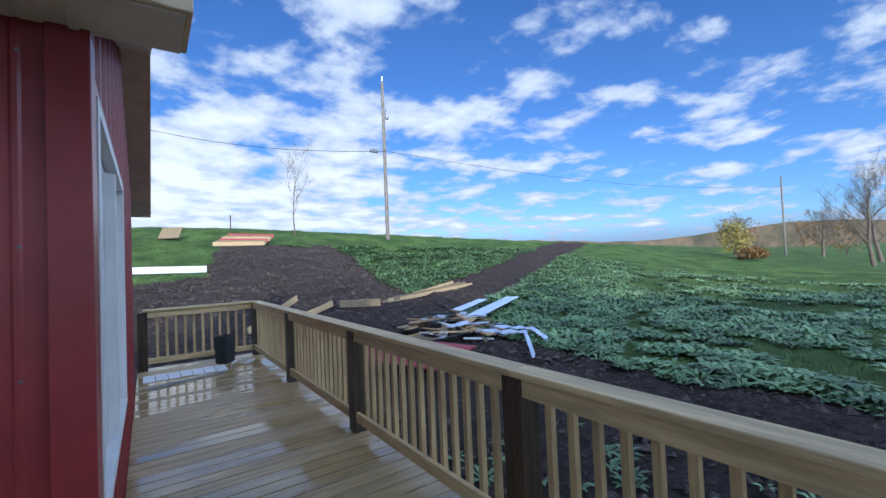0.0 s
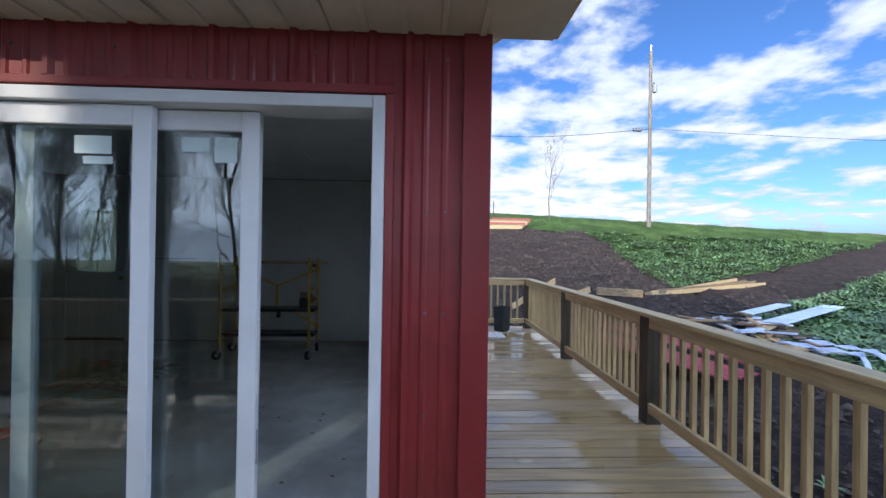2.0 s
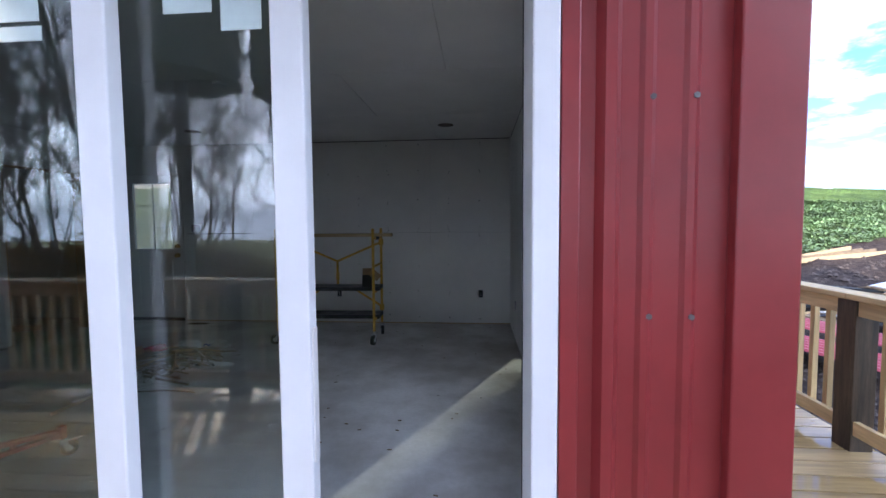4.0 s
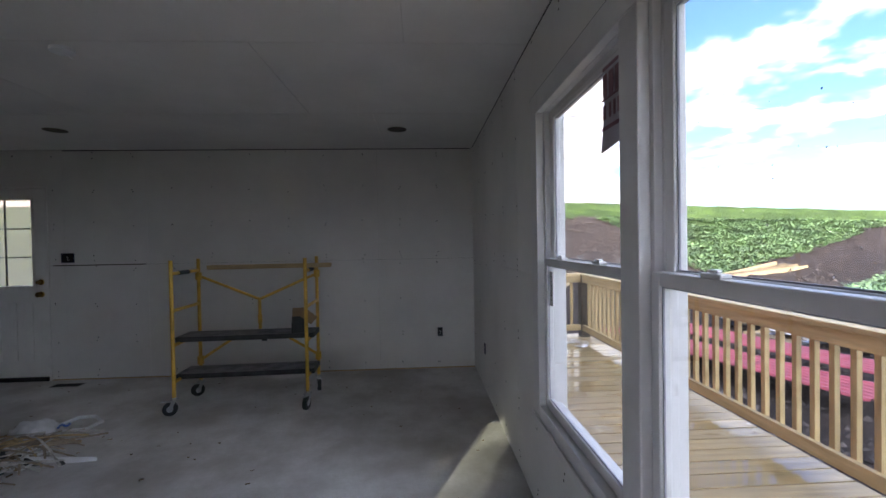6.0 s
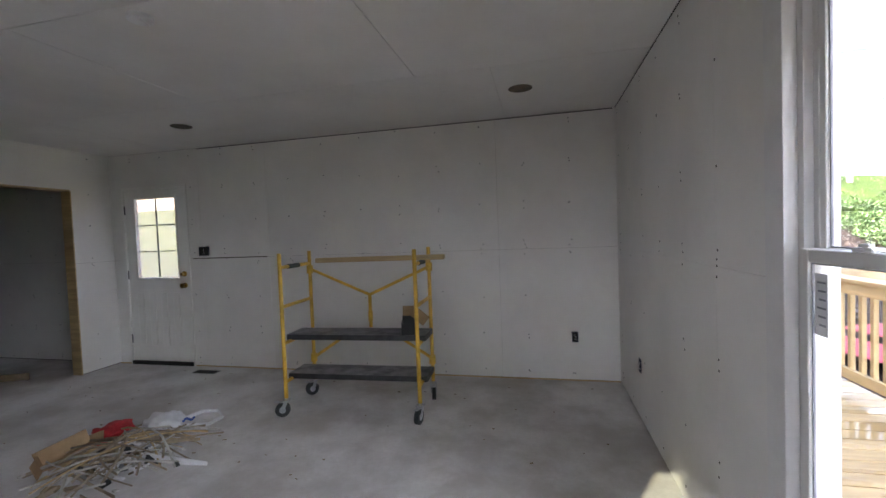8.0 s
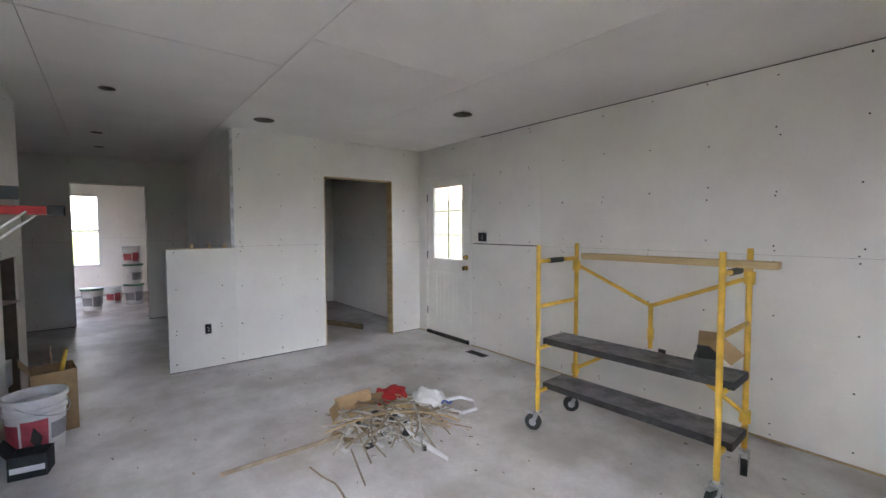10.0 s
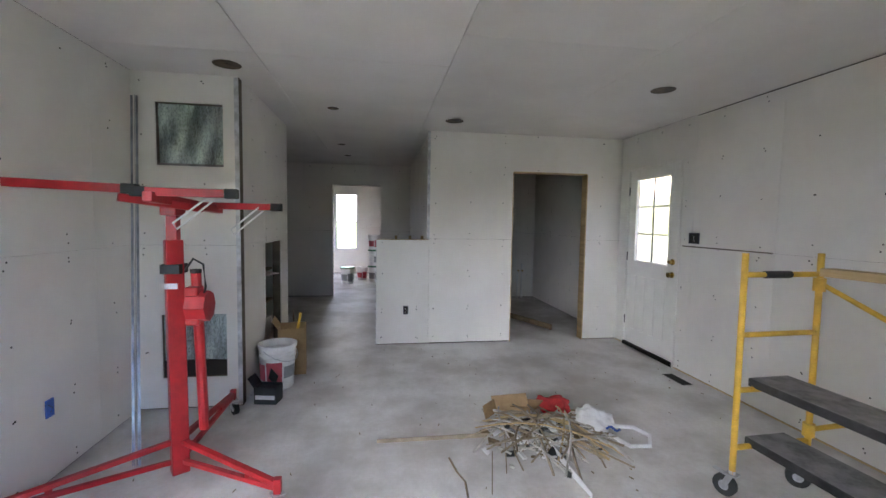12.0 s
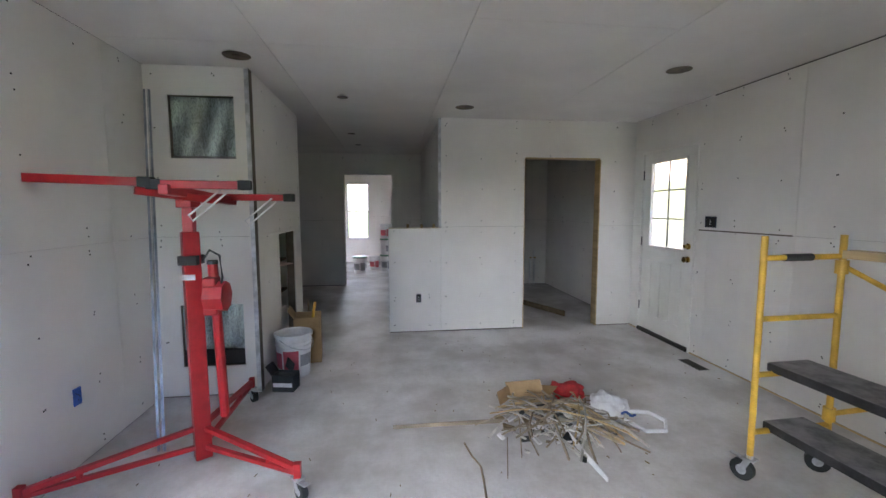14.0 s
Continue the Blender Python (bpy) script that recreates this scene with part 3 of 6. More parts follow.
for k in range(6):
    cube(bm, -0.002, -0.0012, 0.006, 0.04 - 0.004 * (k % 3), 0.075 - 0.022 * k, 0.08 - 0.022 * k)
part("print", bm, LABELGREY, t)

# ---- sliding door ----
d = tagged(new("door_1"), "white vinyl sliding patio door, half open", kind="structure")
x0, x1, z1 = -2.14, -0.225, 2.0
bm = bmesh.new()
cube(bm, x1 - 0.05, x1, SOUT - 0.02, 0.012, -0.02, z1, 0.004)
cube(bm, x0 - 0.025, x0 + 0.025, SOUT - 0.02, 0.012, -0.02, z1, 0.004)
cube(bm, x0 + 0.025, x1 - 0.05, SOUT - 0.019, 0.011, z1 - 0.05, z1, 0.004)
part("door_frame", bm, VINYL, d)
bm = bmesh.new()
cube(bm, x0 + 0.026, x1 - 0.051, SOUT - 0.03, 0.012, -0.03, 0.012, 0.003)
cube(bm, x0 + 0.026, x1 - 0.051, -0.045, -0.04, 0.012, 0.028)
part("sill_track", bm, VINYL, d)
part("seal_strip", block(x1 - 0.0525, x1 - 0.0505, -0.002, 0.003, 0.014, z1 - 0.052), RUBBER, d, "black rubber seal")
for nm, a, b, yc in (("fixed_panel", -2.11, -1.13, -0.098), ("sliding_panel", -1.68, -0.735, -0.05)):
    bm = bmesh.new()
    k, top, bot, hy = 0.072, z1 - 0.055, 0.03, 0.02
    cube(bm, a, a + k, yc - hy, yc + hy, bot, top, 0.004)
    cube(bm, b - k, b, yc - hy, yc + hy, bot, top, 0.004)
    cube(bm, a + k, b - k, yc - hy + 0.001, yc + hy - 0.001, top - 0.08, top, 0.004)
    cube(bm, a + k, b - k, yc - hy + 0.001, yc + hy - 0.001, bot, bot + 0.11, 0.004)
    p = part(nm, bm, VINYL, d)
    part("pane", block(a + k - 0.004, b - k + 0.004, yc - 0.003, yc + 0.003, bot + 0.1, top - 0.075), DOORGLASS, p)
    if nm == "sliding_panel":
        bm = block(b - 0.004, b + 0.004, yc - 0.012, yc + 0.012, 0.80, 1.10, 0.002)
        part("latch_plate", bm, SILL, p)
        part("bar_label", block(b - 0.0005, b + 0.001, yc - 0.006, yc + 0.008, 0.52, 0.66), LABELGREY, p)
for x, z, a, b in ((-0.995, 1.81, 0.11, 0.06), (-0.875, 1.79, 0.09, 0.10), (-1.36, 1.79, 0.14, 0.07), (-1.34, 1.73, 0.11, 0.03)):
    yy = -0.054 if x > -1.0 else -0.102
    t = thing("glass_label", "pale paper label stuck on the door glass", "sticker", "door glass labels", (x, yy, z))
    part("sheet", block(-a / 2, a / 2, -0.001, 0.0005, -b / 2, b / 2), material("pale_label", (0.55, 0.66, 0.66), 0.6, vary=0.04), t)

# ---- north entry door ----
d = tagged(new("door_2"), "white panelled entry door with a six-light window", kind="structure")
bm = bmesh.new()
cube(bm, -5.36, -5.335, NY - 0.012, NY + 0.12, 0, 2.06, 0.003)
cube(bm, -4.485, -4.46, NY - 0.012, NY + 0.12, 0, 2.06, 0.003)
cube(bm, -5.335, -4.485, NY - 0.011, NY + 0.119, 2.035, 2.06, 0.003)
part("door_frame", bm, DOORPAINT, d)
part("threshold", block(-5.335, -4.485, NY - 0.02, NY + 0.12, 0.0, 0.04), BLACK, d)
bm = bmesh.new()
yl0, yl1 = NY + 0.005, NY + 0.047
for a, b, c, e in cells([-5.33, -5.187, -4.63, -4.49], [0.042, 1.012, 1.92, 2.032], [(-5.187, -4.63, 1.012, 1.92)]):
    cube(bm, a, b, yl0, yl1, c, e)
leaf = part("door_leaf", bm, DOORPAINT, d)
for k in range(4):
    xx = -5.22 + 0.165 * k
    bm = bmesh.new()
    cube(bm, xx, xx + 0.085, yl0 - 0.007, yl0, 0.22, 0.84, 0.006)
    part("raised_panel", bm, DOORPAINT, leaf)
bm = bmesh.new()
for a, b, c, e in ((-5.21, -5.187, 0.99, 1.943), (-4.63, -4.607, 0.99, 1.943), (-5.187, -4.63, 1.92, 1.943), (-5.187, -4.63, 0.989, 1.012)):
    cube(bm, a, b, yl0 - 0.01, yl0, c, e, 0.003)
part("window_trim", bm, DOORPAINT, leaf)
bm = bmesh.new()
cube(bm, -4.915, -4.902, yl0 + 0.008, yl0 + 0.02, 1.012, 1.92)
for z in (1.315, 1.617):
    cube(bm, -5.187, -4.63, yl0 + 0.0085, yl0 + 0.0195, z - 0.0065, z + 0.0065)
part("glazing_bars", bm, DARKSTEEL, leaf)
part("pane", block(-5.187, -4.63, yl0 + 0.021, yl0 + 0.025, 1.012, 1.92), FROSTED, leaf, "hazy obscure glass")
for z, nm in ((1.05, "deadbolt"), (0.92, "door_knob")):
    bm = bmesh.new()
    rod(bm, (-4.55, yl0, z), (-4.55, yl0 - 0.012, z), 0.03, seg=20)
    rod(bm, (-4.55, yl0 - 0.012, z), (-4.55, yl0 - 0.05, z), 0.014 if nm == "door_knob" else 0.02, 0.028 if nm == "door_knob" else 0.018, seg=20)
    part(nm, bm, BRASS, leaf)
for z in (0.3, 1.05, 1.8):
    part("hinge", block(-5.34, -5.328, yl0 - 0.012, yl0 - 0.001, z - 0.05, z + 0.05), DARKSTEEL, leaf)

# ---- window of the back room ----
w = tagged(new("window_2"), "white vinyl window in the far room", kind="structure")
bm = bmesh.new()
for a, b, c, e in ((0.55, 0.60, 0.62, 2.13), (1.11, 1.16, 0.62, 2.13), (0.60, 1.11, 0.62, 0.67), (0.60, 1.11, 2.08, 2.13), (0.60, 1.11, 1.35, 1.39)):
    cube(bm, -12.3, -12.18, a, b, c, e, 0.003)
part("window_frame", bm, VINYL, w)
part("pane", block(-12.25, -12.246, 0.6, 1.11, 0.67, 2.08), GLASS, w)

# ---- outlet boxes and floor vent ----
def outlet(at, turn, mat, label, wide=0.055, high=0.095):
    t = thing("outlet_box", label, "outlet box", "outlet boxes", at, turn)
    bm = bmesh.new()
    for a, b, c, e in ((-wide / 2, -wide / 2 + 0.006, -high / 2, high / 2), (wide / 2 - 0.006, wide / 2, -high / 2, high / 2), (-wide / 2 + 0.006, wide / 2 - 0.006, -high / 2, -high / 2 + 0.006), (-wide / 2 + 0.006, wide / 2 - 0.006, high / 2 - 0.006, high / 2)):
        cube(bm, a, b, -0.006, 0.001, c, e)
    part("box_rim", bm, mat, t)
    part("box_inside", block(-wide / 2 + 0.006, wide / 2 - 0.006, -0.002, 0.001, -high / 2 + 0.006, high / 2 - 0.006), mat if mat is BLUE else BLACK, t)
    part("wire", tube([(-0.01, -0.002, 0.02), (0.008, -0.012, 0.0), (-0.006, -0.01, -0.02), (0.01, -0.003, -0.025)], 0.0025), PAPER if mat is not BLUE else NAVY, t)


outlet((-3.19, 0.0005, 0.40), 180, BLUE, "empty blue outlet box in the drywall")
outlet((-0.335, NY - 0.0005, 0.405), 0, NAVY, "dark empty outlet box in the drywall")
outlet((-2.25, NY - 0.0005, 0.405), 0, NAVY, "dark empty outlet box behind the scaffold")
outlet((WX + 0.0005, 2.028, 0.40), 90, NAVY, "navy outlet box with a loose wire")
outlet((-4.27, NY - 0.0005, 1.30), 0, NAVY, "wide dark switch box with loose wires", 0.13, 0.10)
outlet((EX - 0.0005, 3.85, 0.40), -90, NAVY, "dark outlet box in the drywall")
t = thing("floor_vent", "open dark floor register hole", "floor vent", at=(-4.17, 4.45, 0))
part("opening", block(-0.13, 0.13, -0.045, 0.045, 0.0005, 0.002), BLACK, t)
bm = bmesh.new()
for a, b, c, e in ((-0.14, 0.14, 0.045, 0.052), (-0.14, 0.14, -0.052, -0.045), (-0.14, -0.13, -0.045, 0.045), (0.13, 0.14, -0.045, 0.045)):
    cube(bm, a, b, c, e, 0.0003, 0.003)
part("rim", bm, DARKSTEEL, t)

# ---- outside of the house ----
RZ0, RZ1 = -0.25, 2.25


def gable_z(y):
    """Underside of the roof along the gable wall."""
    return 2.25 + 1.05 * (1 - abs(y - 2.35) / 2.75)


def ribbed(u0, u1, z0, z1, axis, face, out, top=None):
    """Ribbed metal panel: a flat sheet with raised trapezoid ribs, a high one and two low ones by turns."""
    prof, u = [(u0, 0.0)], u0 + 0.03
    k = 0
    while u < u1 - 0.06:
        hgt, wd = (0.019, 0.045) if k % 4 == 0 else (0.006, 0.03)
        prof += [(u, 0), (u + wd * 0.28, hgt), (u + wd * 0.72, hgt), (u + wd, 0)]
        u += 0.0765
        k += 1
    prof.append((u1, 0))
    bm = bmesh.new()
    loops = []
    for z in (z0, z1):
        row = []
        for a, h in prof:
            for_h = face + out * (0.004 + h)
            zz = top(a) if top and z == z1 else z
            row.append(bm.verts.new((a, for_h, zz) if axis == "y" else (for_h, a, zz)))
        for a in (u1, u0):
            zz = top(a) if top and z == z1 else z
            row.append(bm.verts.new((a, face, zz) if axis == "y" else (face, a, zz)))
        loops.append(row)
    n = len(loops[0])
    for i in range(n):
        bm.faces.new((loops[0][i], loops[0][(i + 1) % n], loops[1][(i + 1) % n], loops[1][i]))
    bm.faces.new(loops[0])
    bm.faces.new(loops[1])
    bmesh.ops.recalc_face_normals(bm, faces=bm.faces)
    return bm


cl = tagged(new("wall_outside"), "dark red ribbed metal siding", kind="structure")
bm = bmesh.new()
for a, b, c, e in cells([-8.9, SLIDER[0], SLIDER[1], 0.13], [RZ0, SLIDER[2], SLIDER[3], RZ1 + 0.02], [SLIDER]):
    cube(bm, a, b, SOUT + 0.001, SOUT + 0.029, c, e)
for a, b, c, e in cells([-0.131, WIN[0], WIN[1], 4.77], [RZ0, WIN[2], WIN[3], RZ1 + 0.02], [WIN]):
    cube(bm, 0.131, 0.158, a, b, c, e)
cube(bm, -8.9, FDOOR[0], 4.762, 4.79, RZ0, 2.4)
cube(bm, FDOOR[1], 0.158, 4.762, 4.79, RZ0, 2.4)
part("sheathing", bm, CORE, cl)
part("siding_panel", ribbed(-0.1895, 0.0775, -0.2, RZ1, "y", SOUT, -1), RED, cl)
part("siding_panel", ribbed(-8.9, -0.19, 2.041, RZ1, "y", SOUT, -1), RED, cl)
part("siding_panel", ribbed(-8.9, -2.21, -0.2, 2.04, "y", SOUT, -1), RED, cl)
part("siding_panel", ribbed(2.17, 4.7, -0.2, RZ1, "x", 0.158, 1), RED, cl)
part("siding_panel", ribbed(0.0, 2.35, 2.175, 3.0, "x", 0.158, 1, gable_z), RED, cl)
part("siding_panel", ribbed(2.351, 4.7, 2.252, 3.0, "x", 0.158, 1, gable_z), RED, cl)
part("siding_panel", ribbed(0.0, 2.165, -0.2, 0.435, "x", 0.158, 1), RED, cl)
bm = bmesh.new()                       # smooth corner trim
cube(bm, 0.078, 0.19, SOUT - 0.028, SOUT, -0.2, RZ1, 0.004)
cube(bm, 0.16, 0.189, SOUT + 0.001, 0.0, -0.2, RZ1 - 0.001, 0.004)
part("corner_trim", bm, RED, cl)
bm = bmesh.new()                       # red J-trim round the sliding door and the window
cube(bm, -0.224, -0.19, SOUT - 0.022, SOUT, -0.2, 2.005, 0.003)
cube(bm, -2.2, -0.19, SOUT - 0.021, SOUT, 2.006, 2.04, 0.003)
cube(bm, 0.16, 0.185, 0.03, 0.08, 0.44, 2.17, 0.003)
cube(bm, 0.16, 0.185, 2.105, 2.165, 0.44, 2.17, 0.003)
cube(bm, 0.16, 0.184, 0.08, 2.105, 2.125, 2.17, 0.003)
part("opening_trim", bm, RED, cl)
bm = bmesh.new()
for z in (0.35, 0.75, 1.15, 1.55, 2.15):
    for x in (-0.06, 0.015, -0.13):
        rod(bm, (x, SOUT - 0.012, z), (x, SOUT - 0.0035 - 0.004, z), 0.006, seg=6)
for k in range(22):
    rod(bm, (-0.5 - 0.38 * k, SOUT - 0.013, 2.16), (-0.5 - 0.38 * k, SOUT - 0.006, 2.16), 0.006, seg=6)
tagged(part("siding_screws", bm, DARKSTEEL, cl), kind="stuff")

rf = tagged(new("roof"), "tan soffit and fascia under a metal roof", kind="structure")
EO, SO, ER = 0.44, -0.40, 0.365
bm = bmesh.new()
y = SO
cube(bm, 0.158, EO, SO, SOUT + 0.01, RZ1 - 0.001, RZ1 + 0.012, 0.004)
y = SOUT + 0.012
while y < 5.1:                          # slats up and down the rake
    y2 = min(y + 0.147, 5.1)
    if y < 2.35 < y2:
        y2 = 2.35
    za, zb = gable_z(y), gable_z(y2)
    vs_ = [bm.verts.new(p) for p in ((0.158, y, za), (ER, y, za), (ER, y2, zb), (0.158, y2, zb), (0.158, y, za + 0.01), (ER, y, za + 0.01), (ER, y2, zb + 0.01), (0.158, y2, zb + 0.01))]
    for f in ((0, 3, 2, 1), (4, 5, 6, 7), (0, 1, 5, 4), (1, 2, 6, 5), (2, 3, 7, 6), (3, 0, 4, 7)):
        bm.faces.new([vs_[i] for i in f])
    y = y2 + 0.004
x = 0.156
while x > -8.9:                         # south soffit panels
    cube(bm, x - 0.297, x, SO, SOUT, RZ1, RZ1 + 0.012, 0.004)
    x -= 0.3
part("soffit", bm, SOFFIT, rf)
bm = bmesh.new()
x = 0.15
while x > -8.8:                         # raised soffit ribs
    cube(bm, x - 0.014, x + 0.014, SO + 0.004, SOUT - 0.02, RZ1 - 0.010, RZ1, 0.004)
    x -= 0.152
part("soffit_rib", bm, SOFFIT, rf)
bm = bmesh.new()
cube(bm, -9.0, EO + 0.02, SO - 0.02, SO, RZ1 + 0.005, RZ1 + 0.235, 0.004)
cube(bm, EO, EO + 0.02, SO + 0.001, SOUT + 0.01, RZ1 + 0.005, RZ1 + 0.235, 0.004)
for ya, yb in ((SOUT + 0.012, 2.35), (5.1, 2.35)):
    bar(bm, (ER + 0.008, ya, gable_z(ya) + 0.06), (ER + 0.008, yb, gable_z(yb) + 0.06), 0.015, 0.12)
cube(bm, 0.158, ER + 0.015, 5.101, 5.12, RZ1 - 0.03, RZ1 + 0.2, 0.004)
cube(bm, -9.0, ER, 5.1, 5.12, RZ1 + 0.005, RZ1 + 0.235, 0.004)
part("fascia", bm, material("pale_fascia", (0.62, 0.50, 0.33), 0.5, vary=0.05), rf)
bm = bmesh.new()
cube(bm, -9.0, 0.13, SO - 0.005, 5.1, RZ1 + 0.25, RZ1 + 0.27)
vv = [bm.verts.new(p) for p in ((-12.4, SO - 0.03, RZ1 + 0.24), (ER + 0.02, SO - 0.03, RZ1 + 0.24), (ER + 0.02, 5.13, RZ1 + 0.24), (-12.4, 5.16, RZ1 + 0.24), (-12.4, 2.35, RZ1 + 1.27), (ER + 0.02, 2.35, RZ1 + 1.27))]
for f in ((0, 1, 5, 4), (3, 4, 5, 2), (0, 4, 3)):
    bm.faces.new([vv[i] for i in f])
part("roof_sheet", bm, material("dark_metal_roof", (0.08, 0.06, 0.055), 0.4), rf)
setting("wall_house_west", block(-12.5, -8.85, -1.25, -1.12, -0.9, 2.6), RED)
setting("foundation", block(-12.4, 0.15, SOUT + 0.03, 4.76, -1.2, -0.21), STONE)

# ---- deck and railing ----
DZ = -0.03
bw, gap = 0.1345, 0.0085
long_me = mesh_of("deck_board", block(0, 7.97, 0, bw, -0.035, 0, 0.004), DECKWOOD)
short_me = mesh_of("deck_board", block(0, 1.79, 0, bw, -0.035, 0, 0.004), DECKWOOD)
deck = tagged(new("floor_deck"), "wet treated-pine deck boards", kind="structure")
y = -2.46
while y < 6.2:
    south = y < SOUT - 0.15
    b = new("deck_board", long_me if south else short_me)
    b.parent = deck
    b.location = (-6.0 if south else 0.18, y, DZ + 0.0015 * math.sin(y * 91))
    y += bw + gap
part("deck_board", block(-6.0, 0.179, -0.313 + 0.143, SOUT - 0.03, DZ - 0.035, DZ), DECKWOOD, deck)
bm = bmesh.new()
cube(bm, 1.91, 1.95, -2.46, 6.2, -0.27, DZ - 0.037)
cube(bm, -6.0, 1.909, -2.46, -2.42, -0.27, DZ - 0.037)
cube(bm, 0.18, 1.909, 6.16, 6.2, -0.27, DZ - 0.037)
cube(bm, -5.99, 1.90, -2.41, SOUT - 0.02, -0.30, -0.28)
for x in (0.5, 1.0, 1.5):
    cube(bm, x, x + 0.04, -2.41, 6.15, -0.27, DZ - 0.037)
part("joist", bm, OLDWOOD, deck)

RX = 1.865
post_me = mesh_of("railing_post", block(-0.065, 0.065, -0.065, 0.065, -0.9, 0.862 - DZ, 0.005), POSTWOOD)
bal_me = mesh_of("baluster", block(-0.0175, 0.0175, -0.0175, 0.0175, 0.10, 0.80, 0.002), PINE)
RAIL_TAG = "treated pine railing with square balusters and a flat cap"


def rail_run(a, b, group="deck railing"):
    """One bay of railing between two posts, with its cap, rails and balusters."""
    a, b = Vector((*a, DZ)), Vector((*b, DZ))
    L = (b - a).length
    turn = math.degrees(math.atan2(b.y - a.y, b.x - a.x)) - 90
    t = thing("deck_railing", RAIL_TAG, "railing", group, a, turn)
    part("cap", block(-0.075, 0.07, 0.0, L - 0.002, 0.866 - DZ, 0.902 - DZ, 0.006), PINE_X, t)
    part("top_rail", block(-0.055, -0.019, 0.066, L - 0.066, 0.775 - DZ, 0.864 - DZ, 0.004), PINE_X, t)
    part("bottom_rail", block(-0.055, -0.019, 0.066, L - 0.066, 0.07 - DZ, 0.155 - DZ, 0.004), PINE_X, t)
    n = max(2, round((L - 0.13) / 0.127))
    for i in range(1, n):
        o = new("baluster", bal_me)
        o.parent = t
        o.location = (0.0, 0.065 + (L - 0.13) * i / n, 0)
        o.scale = (1, 1, (0.85 - DZ) / 0.80)


posts = [(RX, -2.39), (RX, -0.335), (RX, 1.72), (RX, 3.84), (RX, 6.07)]
for x, y in posts + [(0.25, 6.07), (-0.2, -2.39), (-2.3, -2.39), (-4.4, -2.39), (-5.93, -2.39)]:
    p = tagged(new("railing_post", post_me), "dark wet square wooden railing post", "post", "railing posts")
    p.location = (x, y, DZ)
for p, q in zip(posts, posts[1:]):
    rail_run(p, q)
rail_run((RX, 6.07), (0.25, 6.07))
for p, q in zip([-5.93, -4.4, -2.3, -0.2], [-4.4, -2.3, -0.2, RX]):
    rail_run((p, -2.39), (q, -2.39))
t = thing("waste_bin", "small dark grey plastic bin standing on the deck", "bin", at=(1.33, 5.75, DZ))
part("body", lathe([(0.12, 0.0), (0.14, 0.02), (0.15, 0.42), (0.16, 0.43), (0.16, 0.44), (0.14, 0.44), (0.13, 0.05)], 4), RUBBER, t)
t = thing("plastic_scrap", "crumpled clear wrap lying on the deck", "scrap", at=(1.55, 5.55, DZ))
bm = bmesh.new()
rng = random.Random(3)
for k in range(7):
    a = rng.uniform(0, 6.28)
    pts = [(0.22 * math.cos(a + 0.4 * j) * (0.3 + 0.12 * j), 0.3 * math.sin(a + 0.5 * j) * (0.3 + 0.12 * j), 0.006 + 0.02 * rng.random()) for j in range(6)]
    q = tube(pts, 0.006)
    me = bpy.data.meshes.new("tmp")
    q.to_mesh(me)
    q.free()
    bm.from_mesh(me)
    bpy.data.meshes.remove(me)
part("strand", bm, BAG, t)
for k in range(7):
    t = thing("paving_tile", "pale wet square board laid on the deck", "tile", "deck tiles", (0.25 + 0.15 * k, 5.15 + 0.02 * (k % 2), DZ + 0.002))
    part("slab", block(0, 0.14, 0, 0.42, 0, 0.012, 0.003), PAPER, t)
t = thing("wood_batten", "thin batten lying on the deck", "batten", at=(0.3, 4.75, DZ + 0.002))
part("strip", bar(bmesh.new(), (0, 0, 0.012), (0.9, 0.25, 0.012), 0.03, 0.02), LABELGREY, t)

# ---- hillside ----
def ground_z(x, y):
    s = min(max((y - 3) / 31, 0), 1)
    s = s * s * (1.6 - 0.6 * s)
    a = 5.65 - 1.3 * min(max((x - 6) / 34, 0), 1) - 2.0 * min(max((x - 40) / 70, 0), 1)
    h = -0.95 + a * s
    far = max(0.0, y - 60)
    h -= 0.0004 * far * far if far < 300 else 36 + 0.02 * (far - 300)
    if y < -8:
        h -= 0.06 * (-8 - y) ** 0.9
    return h


def road_d(x, y):
    """Distance from the dirt track that climbs to the north-east."""
    ax, ay, bx, by = 6.0, 10.0, 40.0, 30.0
    k = min(max(((x - ax) * (bx - ax) + (y - ay) * (by - ay)) / ((bx - ax) ** 2 + (by - ay) ** 2), 0), 1.6)
    return math.hypot(x - ax - k * (bx - ax), y - ay - k * (by - ay)), k


def cover_at(x, y):
    """0 bare earth, 1 turf."""
    c = 1.0
    w = noise.noise((x * 0.25, y * 0.25, 3.0)) * 1.6
    d_, k = road_d(x, y)
    c = min(c, (d_ - 1.2 - 0.3 * w) / 0.9)
    yard = max((abs(x - 3.0) - 5.2 - 0.12 * max(0, y - 6)) / 1.5, (y - 26.5 - 2 * w) / 2.0, (-6 - y) / 2)
    if y > 19 + 0.25 * x and x < 2.5 + 0.2 * (y - 20):
        yard = max(yard, 1.0)
    c = min(c, yard + 0.3 * w)
    return min(max(c, 0), 1)


